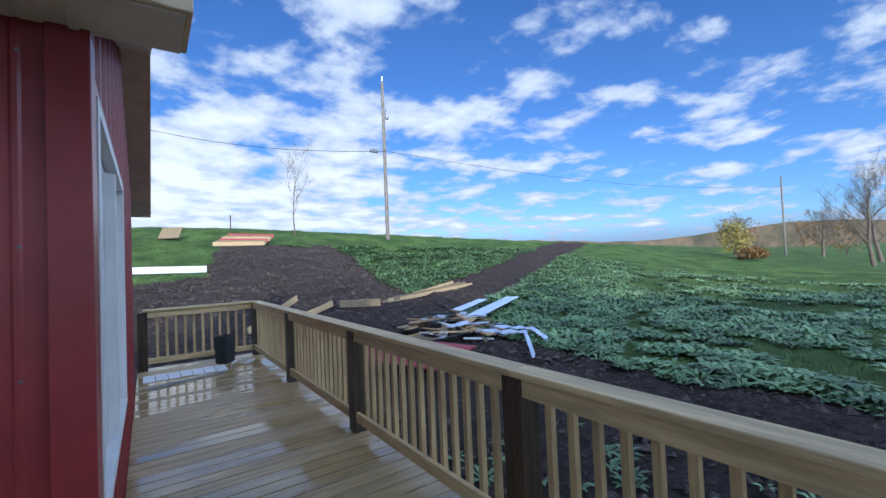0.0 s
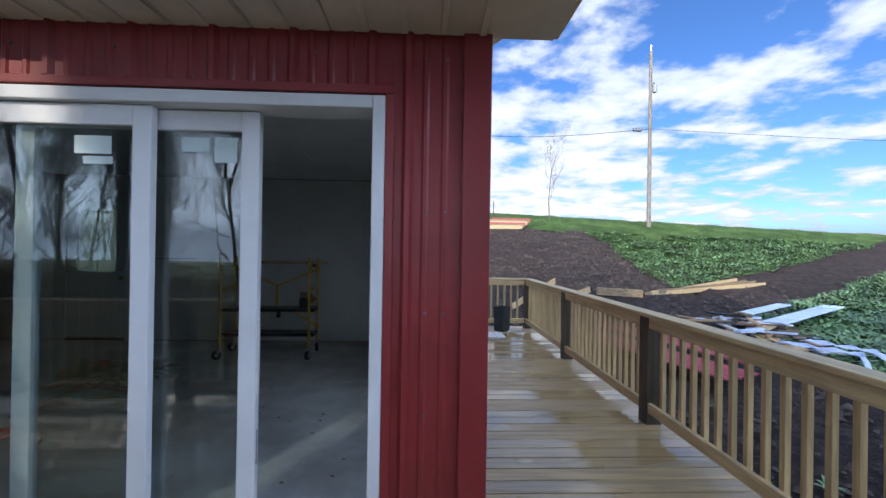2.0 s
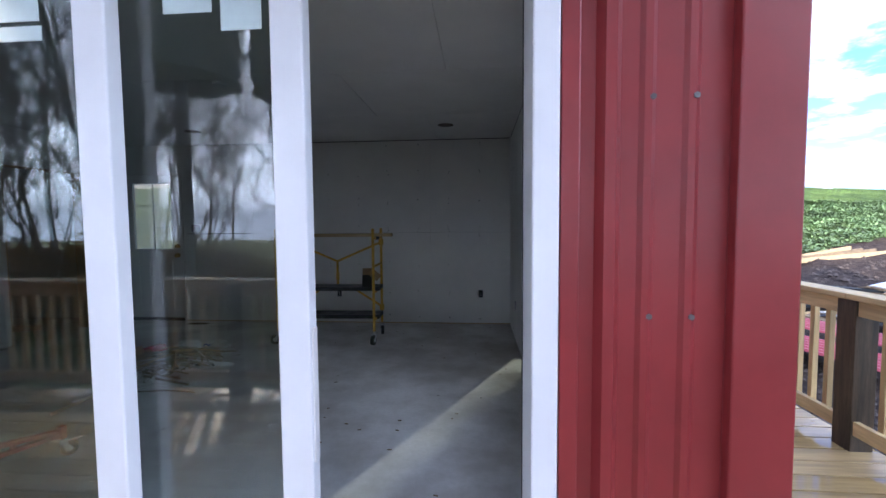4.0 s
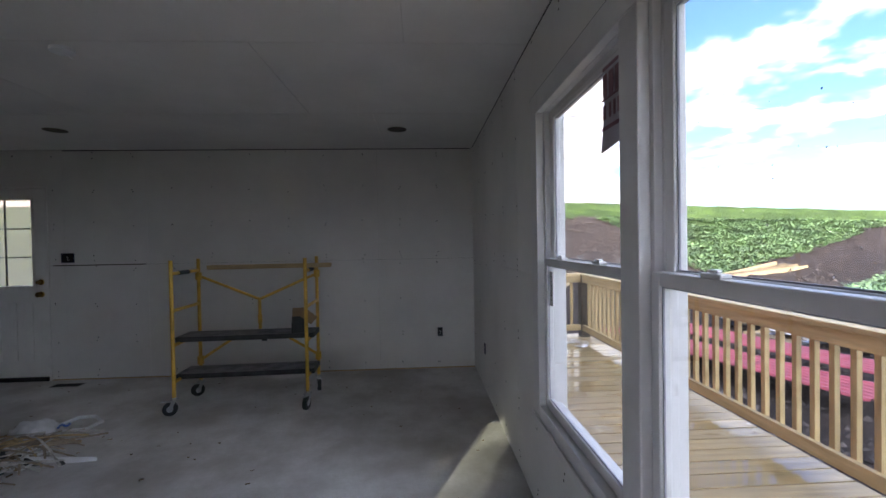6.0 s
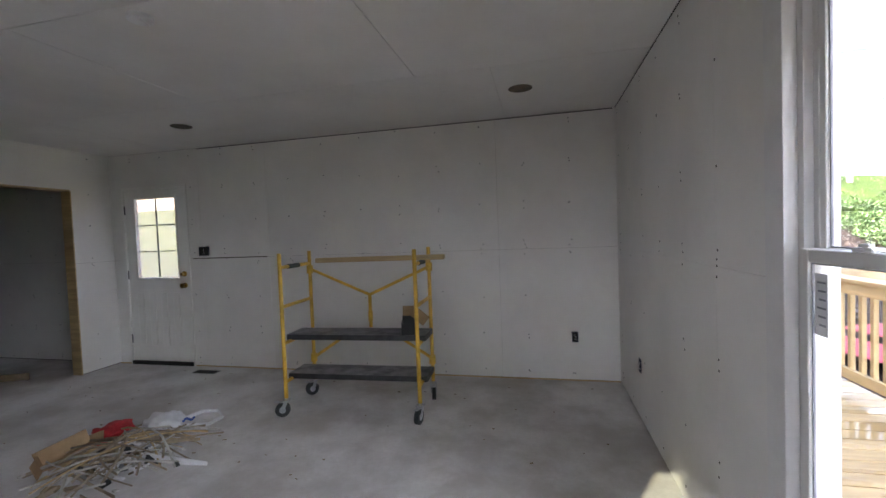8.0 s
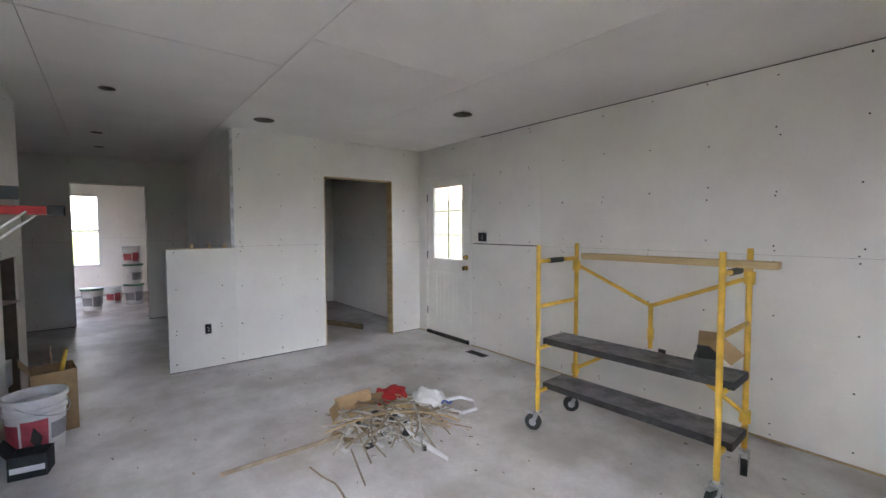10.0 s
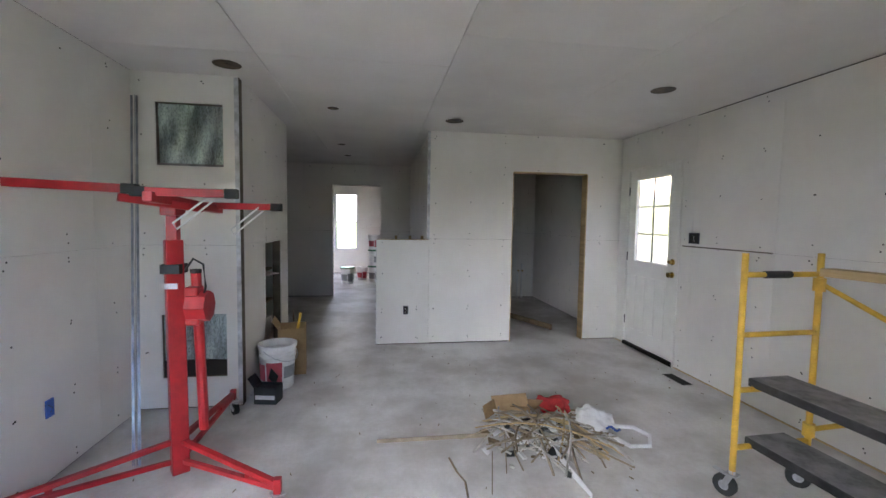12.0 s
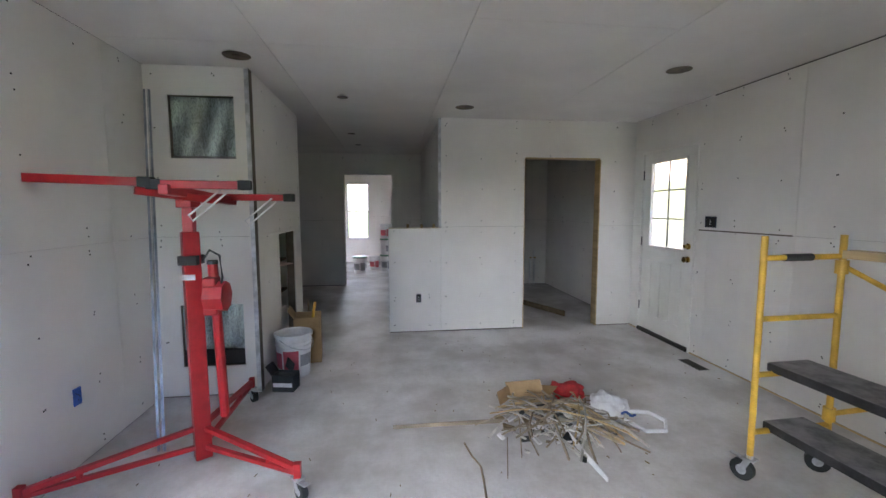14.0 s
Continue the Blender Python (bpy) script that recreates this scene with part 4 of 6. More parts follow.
bm = bmesh.new()
xs = list(np.concatenate([np.linspace(-700, -30, 14)[:-1], np.linspace(-30, 60, 151), np.linspace(60, 1200, 30)[1:]]))
ys = list(np.concatenate([np.linspace(-700, -20, 14)[:-1], np.linspace(-20, 60, 141), np.linspace(60, 1200, 30)[1:]]))
lay = bm.verts.layers.float.new("cover")
rows_ = []
for y in ys:
    row = []
    for x in xs:
        near = abs(x) < 80 and abs(y) < 80
        rough = 0.0
        c = 1.0
        if near:
            c = cover_at(x, y)
            rough = 0.09 * noise.noise((x * 0.7, y * 0.7, 0)) + (1 - c) * 0.17 * noise.noise((x * 1.9, y * 1.9, 5))
        v = bm.verts.new((x, y, ground_z(x, y) + rough))
        v[lay] = c
        row.append(v)
    rows_.append(row)
for r0, r1 in zip(rows_, rows_[1:]):
    for i in range(len(xs) - 1):
        bm.faces.new((r0[i], r0[i + 1], r1[i + 1], r1[i]))
tagged(part("ground", bm, ground_material(), label="grassy hillside with bare dark earth and a dirt track", smooth=True), kind="structure")

# weeds and grass as loose leaves
rng = random.Random(11)


def leaves(name, spots, mat, leaf_fn, label):
    verts, faces = [], []
    for x, y, s in spots:
        leaf_fn(verts, faces, x, y, ground_z(x, y) + 0.09 * noise.noise((x * 0.7, y * 0.7, 0)), s)
    me = bpy.data.meshes.new(name)
    me.from_pydata(verts, [], faces)
    me.materials.append(mat)
    return tagged(new(name, me), label, kind="stuff")


def weed(verts, faces, x, y, z, s):
    n = rng.randint(6, 9)
    for i in range(n):
        a = 6.283 * i / n + rng.uniform(-0.3, 0.3)
        L, wd, lift = s * rng.uniform(0.7, 1.2), s * 0.26, rng.uniform(0.35, 0.95)
        ca, sa = math.cos(a), math.sin(a)
        k = len(verts)
        for f, w_, h in ((0.05, 0.25, 0.05), (0.55, 1.0, lift * 0.55), (1.0, 0.12, lift * 0.5)):
            for sg in (-1, 1):
                verts.append((x + ca * L * f - sa * wd * w_ * sg * 0.5, y + sa * L * f + ca * wd * w_ * sg * 0.5, z + L * h))
        faces += [(k, k + 1, k + 3, k + 2), (k + 2, k + 3, k + 5, k + 4)]


def tuft(verts, faces, x, y, z, s):
    for i in range(5):
        a, b = rng.uniform(0, 6.283), rng.uniform(0.2, 0.6)
        k = len(verts)
        px, py = x + rng.uniform(-s, s) * 1.5, y + rng.uniform(-s, s) * 1.5
        dx, dy = math.cos(a), math.sin(a)
        w_ = s * 0.09
        verts += [(px - dy * w_, py + dx * w_, z - 0.02), (px + dy * w_, py - dx * w_, z - 0.02), (px + dx * s * b, py + dy * s * b, z + s * rng.uniform(0.5, 1))]
        faces.append((k, k + 1, k + 2))


spots = []
while len(spots) < 12000:
    x, y = rng.uniform(4, 34), rng.uniform(-8, 27)
    c = cover_at(x, y)
    d_, k = road_d(x, y)
    clump = 0.7 * noise.noise((x * 0.22, y * 0.22, 9)) + 0.8 * noise.noise((x * 0.9, y * 0.9, 2))
    bank = d_ < 7 and x > 8
    if c > 0.25 and (clump > (-0.5 if bank else -0.1 + 0.012 * max(0, x - 14))) and rng.random() < (1.0 if x < 22 else 0.6):
        spots.append((x, y, rng.uniform(0.2, 0.42) * (1 if c > 0.6 else 0.7)))
for i in range(70):
    spots.append((rng.uniform(2.3, 7), rng.uniform(-5, 2.5), rng.uniform(0.12, 0.26)))
leaves("weeds", spots, LEAF, weed, "broad-leaved green weeds")
spots = []
while len(spots) < 26000:
    x, y = rng.uniform(-6, 50), rng.uniform(-12, 36)
    if cover_at(x, y) > 0.5:
        spots.append((x, y, rng.uniform(0.06, 0.16)))
leaves("grass", spots, BLADE, tuft, "short green grass")


def brushwood(verts, faces, x, y, z, s):
    for i in range(14):
        a, h = rng.uniform(0, 6.283), s * rng.uniform(0.4, 1.0)
        dx, dy = math.cos(a), math.sin(a)
        px, py = x + rng.uniform(-0.5, 0.5), y + rng.uniform(-0.5, 0.5)
        k, w_, b = len(verts), rng.uniform(0.008, 0.02), rng.uniform(0.1, 0.5) * s
        verts += [(px - dy * w_, py + dx * w_, z - 0.05), (px + dy * w_, py - dx * w_, z - 0.05), (px + dx * b, py + dy * b, z + h)]
        faces.append((k, k + 1, k + 2))
        for j in range(3):
            f, q = rng.uniform(0.45, 1.0), rng.uniform(0.03, 0.08)
            cx, cy, cz = px + dx * b * f + rng.uniform(-0.15, 0.15), py + dy * b * f + rng.uniform(-0.15, 0.15), z + h * f
            k = len(verts)
            verts += [(cx - q, cy, cz), (cx, cy + q, cz + q * rng.uniform(-1, 1)), (cx + q, cy, cz + q), (cx, cy - q, cz)]
            faces.append((k, k + 1, k + 2, k + 3))


spots = []
while len(spots) < 2600:
    x, y = rng.uniform(-38, 6), rng.uniform(-26, -7.5)
    if abs((x + 1.47) * math.cos(SUN_AZ) - (y + 0.1) * math.sin(SUN_AZ)) > 0.6:
        spots.append((x, y, rng.uniform(0.8, 2.6)))
leaves("undergrowth", spots, BRUSH, brushwood, "brown autumn undergrowth in the woods")


def stone(verts, faces, x, y, z, s):
    k = len(verts)
    for dx, dy, dz in ((1, 0, 0.1), (0, 1, 0), (-1, 0, 0.15), (0, -1, 0), (0, 0, 0.8), (0, 0, -0.6)):
        q = rng.uniform(0.6, 1.2)
        verts.append((x + s * dx * q, y + s * dy * q, z + s * dz * q))
    for a in range(4):
        faces.append((k + a, k + (a + 1) % 4, k + 4))
        faces.append((k + (a + 1) % 4, k + a, k + 5))


spots = []
while len(spots) < 15000:
    x, y = rng.uniform(-4, 14), rng.uniform(-6, 28)
    if cover_at(x, y) < 0.5 and (x > 2 or y > 6.3):
        spots.append((x, y, rng.uniform(0.015, 0.07) * (1 if rng.random() < 0.93 else 2)))
leaves("rubble", spots, STONE, stone, "broken clods and stones on bare earth")

# distant wooded ridge
bm = bmesh.new()
prev = None
for i in range(90):
    a = radians(-30 + 150 * i / 89)
    r = 900
    h = 6 + 38 * max(0, math.sin(math.pi * (i - 2) / 62)) * (0.75 + 0.25 * math.sin(i * 0.31)) + 2.5 * noise.noise((i * 0.8, 0, 0))
    x, y = r * math.cos(a), r * math.sin(a)
    cur = [bm.verts.new((x * 0.95, y * 0.95, -70)), bm.verts.new((x, y, h)), bm.verts.new((x * 1.15, y * 1.15, -70))]
    if prev:
        bm.faces.new((prev[0], cur[0], cur[1], prev[1]))
        bm.faces.new((prev[1], cur[1], cur[2], prev[2]))
    prev = cur
tagged(part("backdrop", bm, FARWOOD, label="brown wooded ridge in the distance", smooth=True), kind="structure")

# ---- utility poles and wire ----
def utility_pole(x, y, h, r, box=True):
    z = ground_z(x, y)
    t = thing("utility_pole", "weathered wooden utility pole with a small transformer" if box else "bare wooden utility pole far off", "utility pole", at=(x, y, z - 0.3))
    part("pole", rod(bmesh.new(), (0, 0, 0), (0, 0, h + 0.3), r, r * 0.7, 12), POLE, t)
    if box:
        part("transformer", lathe([(0.10, 0), (0.17, 0.05), (0.17, 0.6), (0.1, 0.7)], 14, (0.30, -0.1, h * 0.78)), LABELGREY, t)
        part("bracket", block(0.0, 0.3, -0.12, -0.02, h * 0.82, h * 0.84), DARKSTEEL, t)
        part("insulator", rod(bmesh.new(), (0, 0, h + 0.3), (0, 0, h + 0.75), 0.05, 0.08), PAPER, t)
        part("ground_wire", rod(bmesh.new(), (-0.02, -r, 0.3), (0.0, -r * 0.8, h * 0.9), 0.012, seg=5), DARKSTEEL, t)
    return t


PX, PY = 17.6, 31.0
utility_pole(PX, PY, 14.0, 0.17)
utility_pole(72.0, 18.5, 11.0, 0.14, False)
hz = ground_z(PX, PY) + 7.75
t = thing("power_line", "thin sagging power line between the poles", "cable")
a, b, c = Vector((PX - 22, PY + 8, hz + 2.4)), Vector((PX, PY - 0.15, hz)), Vector((72.0, 18.5, 9.8))
part("span", tube([a.lerp(b, k / 12) - Vector((0, 0, 1.0 * math.sin(math.pi * k / 12))) for k in range(13)], 0.022), RUBBER, t)
part("span", tube([b.lerp(c, k / 16) - Vector((0, 0, 1.3 * math.sin(math.pi * k / 16))) for k in range(17)], 0.016), RUBBER, t)
part("splice_box", block(PX - 1.25, PX - 0.55, PY + 0.1, PY + 0.35, hz - 0.12, hz + 0.14, 0.04), DARKSTEEL, t)


# ---- trees ----
def branches(seed, height, r0, levels=4, spread=0.55, first=0.3):
    """Trunk and limbs of a bare tree, as two meshes."""
    rg = random.Random(seed)
    trunk_v, trunk_f, limb_v, limb_f = [], [], [], []

    def seg(vs, fs, p, q, ra, rb, n):
        k = len(vs)
        m_ = (q - p).to_track_quat("Z", "Y").to_matrix()
        for c_, r_ in ((p, ra), (q, rb)):
            for i in range(n):
                vs.append(tuple(c_ + m_ @ Vector((r_ * math.cos(6.283 * i / n), r_ * math.sin(6.283 * i / n), 0))))
        for i in range(n):
            fs.append((k + i, k + (i + 1) % n, k + n + (i + 1) % n, k + n + i))

    def grow(p, way, L, r, lev):
        steps = 5 if lev == 0 else 4
        vs, fs = (trunk_v, trunk_f) if lev == 0 else (limb_v, limb_f)
        for s in range(steps):
            way = (way + Vector((rg.gauss(0, 1), rg.gauss(0, 1), rg.gauss(0.25, 0.6))) * (0.07 if lev == 0 else 0.2)).normalized()
            q = p + way * (L / steps)
            rb = r * (0.86 if lev == 0 else 0.78)
            seg(vs, fs, p, q, r, rb, 8 if lev == 0 else (5 if lev < 2 else 3))
            p, r = q, rb
            if lev < levels and (s + 1) / steps > (first if lev == 0 else 0.1):
                for _ in range(rg.choice((1, 2, 2)) if lev < levels - 1 else rg.choice((2, 3))):
                    a = rg.uniform(0, 6.283)
                    side = Vector((math.cos(a), math.sin(a), rg.uniform(0.0, 0.5)))
                    grow(p.copy(), (way * (1 - spread) + side * spread + Vector((0, 0, 0.25))).normalized(), L * rg.uniform(0.42, 0.62), max(0.006, r * rg.uniform(0.45, 0.62)), lev + 1)

    grow(Vector((0, 0, -0.2)), Vector((rg.uniform(-0.06, 0.06), rg.uniform(-0.06, 0.06), 1)), height * 0.75, r0, 0)
    out = []
    for nm, vs, fs in (("trunk", trunk_v, trunk_f), ("crown", limb_v, limb_f)):
        me = bpy.data.meshes.new(nm)
        me.from_pydata(vs, [], fs)
        me.materials.append(BARK)
        out.append(me)
    return out


def tree(at, meshes, label, turn=0, scale=1.0, name="bare_tree", group=""):
    t = thing(name, label, "tree", group, at, turn)
    t.scale = (scale, scale, scale)
    for me in meshes:
        o = new(me.name.split(".")[0], me)
        o.parent = t
    return t


kinds = [branches(s, 11, 0.085, 4, 0.5, 0.1) for s in (1, 2, 3)]
rng = random.Random(21)
for i in range(66):
    x, y = rng.uniform(-34, 8), rng.uniform(-24, -9)
    if i < 14:
        x, y = -6 - 2.1 * i + rng.uniform(-1, 1), -6 - 0.25 * i + rng.uniform(-2, 1)
    if abs((x + 1.47) * math.cos(SUN_AZ) - (y + 0.1) * math.sin(SUN_AZ)) < 1.5:
        continue                        # the gap through which the low sun reaches the door
    tree((x, y, ground_z(x, y)), kinds[i % 3], "tall bare deciduous tree in the woods", rng.uniform(0, 360), rng.uniform(0.75, 1.25), group="bare woods")
tree((9.9, 32.0, ground_z(9.9, 32)), branches(7, 5.6, 0.06, 3, 0.45, 0.35), "young bare sapling on the hill", name="sapling")
tree((70.0, 9.0, ground_z(70, 9)), branches(8, 8, 0.25, 4), "bare tree by the fence", 40)
tree((60.0, 8.0, ground_z(60, 8)), branches(9, 8, 0.22, 4), "bare leaning tree in the meadow", 80)
tree((78.0, 16.0, ground_z(78, 16)), branches(10, 6, 0.2, 4), "dark bare orchard tree", 10)


def leafy(at, r, h, mat, label, name, n=900, seed=1):
    t = thing(name, label, "tree" if h > 3 else "shrub", at=at)
    rg = random.Random(seed)
    tr, lm = branches(seed + 40, h, 0.1, 3, 0.6, 0.15)
    for me in (tr, lm):
        o = new(me.name.split(".")[0] if me is tr else "limbs", me)
        o.parent = t
    vs, fs = [], []
    for i in range(n):
        a, b = rg.uniform(0, 6.283), rg.uniform(0, 1) ** 0.5
        z = rg.uniform(0.15, 1.0)
        rr = r * b * (1.1 - abs(z - 0.5)) * (0.8 + 0.4 * noise.noise((a, z * 3, seed)))
        p = Vector((rr * math.cos(a), rr * math.sin(a), h * z))
        u, v = Vector((rg.gauss(0, 1), rg.gauss(0, 1), rg.gauss(0, 1))).normalized() * 0.13, Vector((rg.gauss(0, 1), rg.gauss(0, 1), rg.gauss(0, 1))).normalized() * 0.13
        k = len(vs)
        vs += [tuple(p - u), tuple(p + v), tuple(p + u), tuple(p - v)]
        fs.append((k, k + 1, k + 2, k + 3))
    me = bpy.data.meshes.new("leaves")
    me.from_pydata(vs, [], fs)
    me.materials.append(mat)
    o = new("leaves", me)
    o.parent = t
    return t


leafy((56, 17.0, ground_z(56, 17.0)), 1.9, 1.5, BRUSH, "brown autumn bush in the meadow", "autumn_bush", 900, 3)
leafy((58, 19.5, ground_z(58, 19.5)), 2.2, 4.2, YLEAF, "small tree with yellow-green leaves", "yellow_tree", 900, 4)
for i in range(9):
    leafy((84 + 7 * (i % 3), 2 + 4.2 * i, ground_z(84, 2 + 4.2 * i)), 2.5, 5.5, BRUSH, "brown brushy tree at the field edge", "brush_tree", 420, 10 + i)
# fence hoops in the meadow
for i in range(6):
    x, y = 62 + 1.5 * i, 7.0 - 0.8 * i
    t = thing("fence_hoop", "pale bent hoop standing in the meadow", "hoop", "meadow hoops", (x, y, ground_z(x, y)))
    part("hoop", tube([(0.5 * math.cos(math.pi * k / 10), 0, 1.4 * math.sin(math.pi * k / 10)) for k in range(11)], 0.035), PAPER, t)

# tall evergreens added behind the deck to keep the house and the yard in shade
line = Vector((-1.53, -0.1))
back = Vector((-math.sin(SUN_AZ), -math.cos(SUN_AZ)))
side = Vector((math.cos(SUN_AZ), -math.sin(SUN_AZ)))


def evergreen_mesh(seed, r, h):
    bm = bmesh.new()
    rings, seg_ = [], 40
    for k in range(46):
        z = 5.6 + (h - 5.6) * k / 45
        rr = r * min(1.0, (1 - (k / 45) ** 9) + 0.02)
        ring = []
        for i in range(seg_):
            a = 6.28319 * i / seg_
            q = rr * (1 - 0.2 * abs(noise.noise((math.cos(a) * 3 + seed, math.sin(a) * 3, z * 1.6))) - 0.08 * (k % 2))
            ring.append(bm.verts.new((q * math.cos(a), q * math.sin(a), z)))
        rings.append(ring)
    for p, q in zip(rings, rings[1:]):
        for i in range(seg_):
            bm.faces.new((p[i], p[(i + 1) % seg_], q[(i + 1) % seg_], q[i]))
    bm.faces.new(rings[0][::-1])
    bm.faces.new(rings[-1])
    return mesh_of("crown", bm, FIR)


ev = evergreen_mesh(1, 1.3, 15.0)
ev_trunk = mesh_of("trunk", rod(bmesh.new(), (0, 0, -0.5), (0, 0, 6.2), 0.16, 0.13), BARK)
# slit left between the first two crowns shapes the sun streak on the floor
DIST, SLIT = 10.0, 0.05
for k in range(-1, 24):
    off_ = (SLIT + 1.3 + 1.9 * k) if k >= 0 else -(SLIT + 1.3 - 1.9 * (k + 1))
    dd = DIST if k in (-1, 0) else DIST + 0.5 * (k % 2)
    p = line + back * dd + side * off_
    t = tagged(new("evergreen_tree"), "tall narrow evergreen added beyond the deck to block the sun", "tree", "evergreen row")
    t.location = (p.x, p.y, ground_z(p.x, p.y))
    for nm, me in (("crown", ev), ("trunk", ev_trunk)):
        o = new(nm, me)
        o.parent = t

# ---- scrap in the yard ----
def plank_thing(name, label, cat, a, b, w, h, mat, group=""):
    t = thing(name, label, cat, group, a)
    d_ = Vector(b) - Vector(a)
    part("board", bar(bmesh.new(), (0, 0, h / 2), d_ + Vector((0, 0, h / 2)), h, w), mat, t)
    return t


def gz(x, y, up=0.0):
    return (x, y, ground_z(x, y) + 0.05 + up)


rng = random.Random(31)
for k in range(7):
    o = 0.22 * k
    plank_thing("lumber_board", "weathered board in a stack beside the track", "board", gz(7.8 + 0.3 * k, 13.0 + 0.1 * k, 0.03 * (k % 3)), gz(12.4 + 0.5 * (k % 4), 14.6 + 0.13 * k, 0.05 * (k % 3)), 0.16, 0.05, LUMBER if k % 2 else OLDWOOD, "lumber stack")
plank_thing("log_beam", "short thick timber on bare earth", "beam", gz(6.1, 13.1), gz(7.6, 12.8), 0.26, 0.2, OLDWOOD)
plank_thing("lumber_board", "pale board leaning near the railing", "board", gz(4.3, 12.0), gz(5.8, 13.0, 0.15), 0.2, 0.04, LUMBER)
plank_thing("lumber_board", "pale board leaning near the railing", "board", gz(2.6, 11.0, 0.05), gz(4.6, 13.2, 0.4), 0.2, 0.04, LUMBER)
plank_thing("gutter_length", "white metal gutter length lying on the grass", "gutter", gz(-1.5, 20.9, 0.1), gz(2.6, 20.6, 0.1), 0.3, 0.12, VINYL)
for k in range(6):
    plank_thing("lumber_board", "board in a low pile on the hillside", "board", gz(3.6 + 0.2 * k, 27.0 + 0.2 * k, 0.1 + 0.07 * k), gz(6.6 + 0.15 * k, 27.2 + 0.15 * k, 0.1 + 0.07 * k), 0.25, 0.06, (LUMBER, OLDWOOD, SHEETRED)[k % 3], "hillside boards")
t = thing("board_panel", "weathered panel propped on the hillside", "panel", at=gz(1.4, 29.0))
part("panel", bar(bmesh.new(), (0, 0, 0.1), (0.3, 0.4, 0.8), 1.3, 0.05), OLDWOOD, t)
plank_thing("marker_post", "thin dark marker post on the hill", "post", gz(5.2, 31.0), gz(5.2, 31.05, 1.3), 0.07, 0.07, POSTWOOD)

# heap of building scrap beside the railing
for k in range(90):
    a, r = rng.uniform(0, 6.28), rng.uniform(0, 1) ** 0.6
    x, y = 7.9 + 1.55 * r * math.cos(a), 8.5 + 1.5 * r * math.sin(a)
    up = 0.62 * (1 - r) ** 0.8 * rng.uniform(0.5, 1)
    L = rng.uniform(0.25, 1.2)
    b = rng.uniform(0, 6.28)
    m = (OLDWOOD, LUMBER, OLDWOOD, CARD, PAPER, SHEETBLUE, RUBBER)[k % 7]
    t = thing("scrap_piece", ("broken board in a scrap heap", "crumpled white scrap in a heap", "dark scrap in a heap")[0 if k % 7 < 4 else (1 if k % 7 < 6 else 2)], "scrap", "scrap heap", gz(x, y, up), 0)
    part("piece", bar(bmesh.new(), (-L / 2 * math.cos(b), -L / 2 * math.sin(b), 0), (L / 2 * math.cos(b), L / 2 * math.sin(b), rng.uniform(-0.1, 0.15)), rng.uniform(0.04, 0.3), rng.uniform(0.02, 0.05)), m, t)


def ribbed_sheet(name, label, a, along, across, mat, lift=0.0, drop=0.0):
    """A corrugated metal sheet lying on the ground."""
    t = thing(name, label, "metal sheet", "", a)
    bm = bmesh.new()
    al, ac = Vector(along), Vector(across)
    n = 25
    rows2 = []
    for f in (0, 0.5, 1):
        rows2.append([bm.verts.new(al * f + ac * (i / (n - 1)) + Vector((0, 0, 0.03 * (i % 4 in (1, 2)) + lift * math.sin(math.pi * f) + drop * f))) for i in range(n)])
    for p, q in zip(rows2, rows2[1:]):
        for i in range(n - 1):
            bm.faces.new((p[i], p[i + 1], q[i + 1], q[i]))
    o = part("sheet", bm, mat, t)
    md = o.modifiers.new("thick", "SOLIDIFY")
    md.thickness = 0.004
    return t


ribbed_sheet("metal_sheet", "pale blue-white metal sheet on the scrap heap", gz(8.5, 8.6, 0.35), (3.9, 2.3, 0.15), (0.3, -0.4, 0), SHEETBLUE)
ribbed_sheet("metal_sheet", "pale blue-white metal sheet on the scrap heap", gz(8.3, 9.2, 0.42), (2.6, 1.7, 0.05), (0.2, -0.3, 0), SHEETBLUE)
ribbed_sheet("metal_sheet", "dull red ribbed metal sheet by the deck", gz(3.2, 8.6, 0.12), (1.6, -3.9, -0.1), (0.8, 0.35, 0), SHEETRED)
ribbed_sheet("metal_sheet", "dull red ribbed metal sheet by the deck", gz(4.2, 8.9, 0.17), (1.5, -3.6, -0.1), (0.75, 0.3, 0), SHEETRED)
for k, (p, q, r) in enumerate((((7.9, 7.4), (8.8, 6.4), (7.5, 4.9)), ((8.6, 7.6), (9.3, 6.6), (9.1, 5.9)))):
    t = thing("wrap_strip", "strip of torn white house wrap on the earth", "wrap", "wrap strips", gz(*p, 0.05))
    bm = bmesh.new()
    pts = [Vector(gz(*p, 0.2)).lerp(Vector(gz(*q, 0.22)), i / 6) for i in range(6)] + [Vector(gz(*q, 0.22)).lerp(Vector(gz(*r, 0.08)), i / 6) for i in range(7)]
    prev = None
    for i, c_ in enumerate(pts):
        c_ = c_ - Vector(gz(*p, 0.05))
        wob = 0.05 * math.sin(i * 1.9)
        cur = [bm.verts.new(c_ + Vector((0.16 * s_, 0.10 * s_, wob * (1 - abs(s_)) + 0.03 * math.sin(3 * i + 2 * s_)))) for s_ in (-1, -0.4, 0.3, 1)]
        if prev:
            for j in range(3):
                bm.faces.new((prev[j], prev[j + 1], cur[j + 1], cur[j]))
        prev = cur
    o = part("strip", bm, SHEETBLUE, t, smooth=True)
    md = o.modifiers.new("thick", "SOLIDIFY")
    md.thickness = 0.006

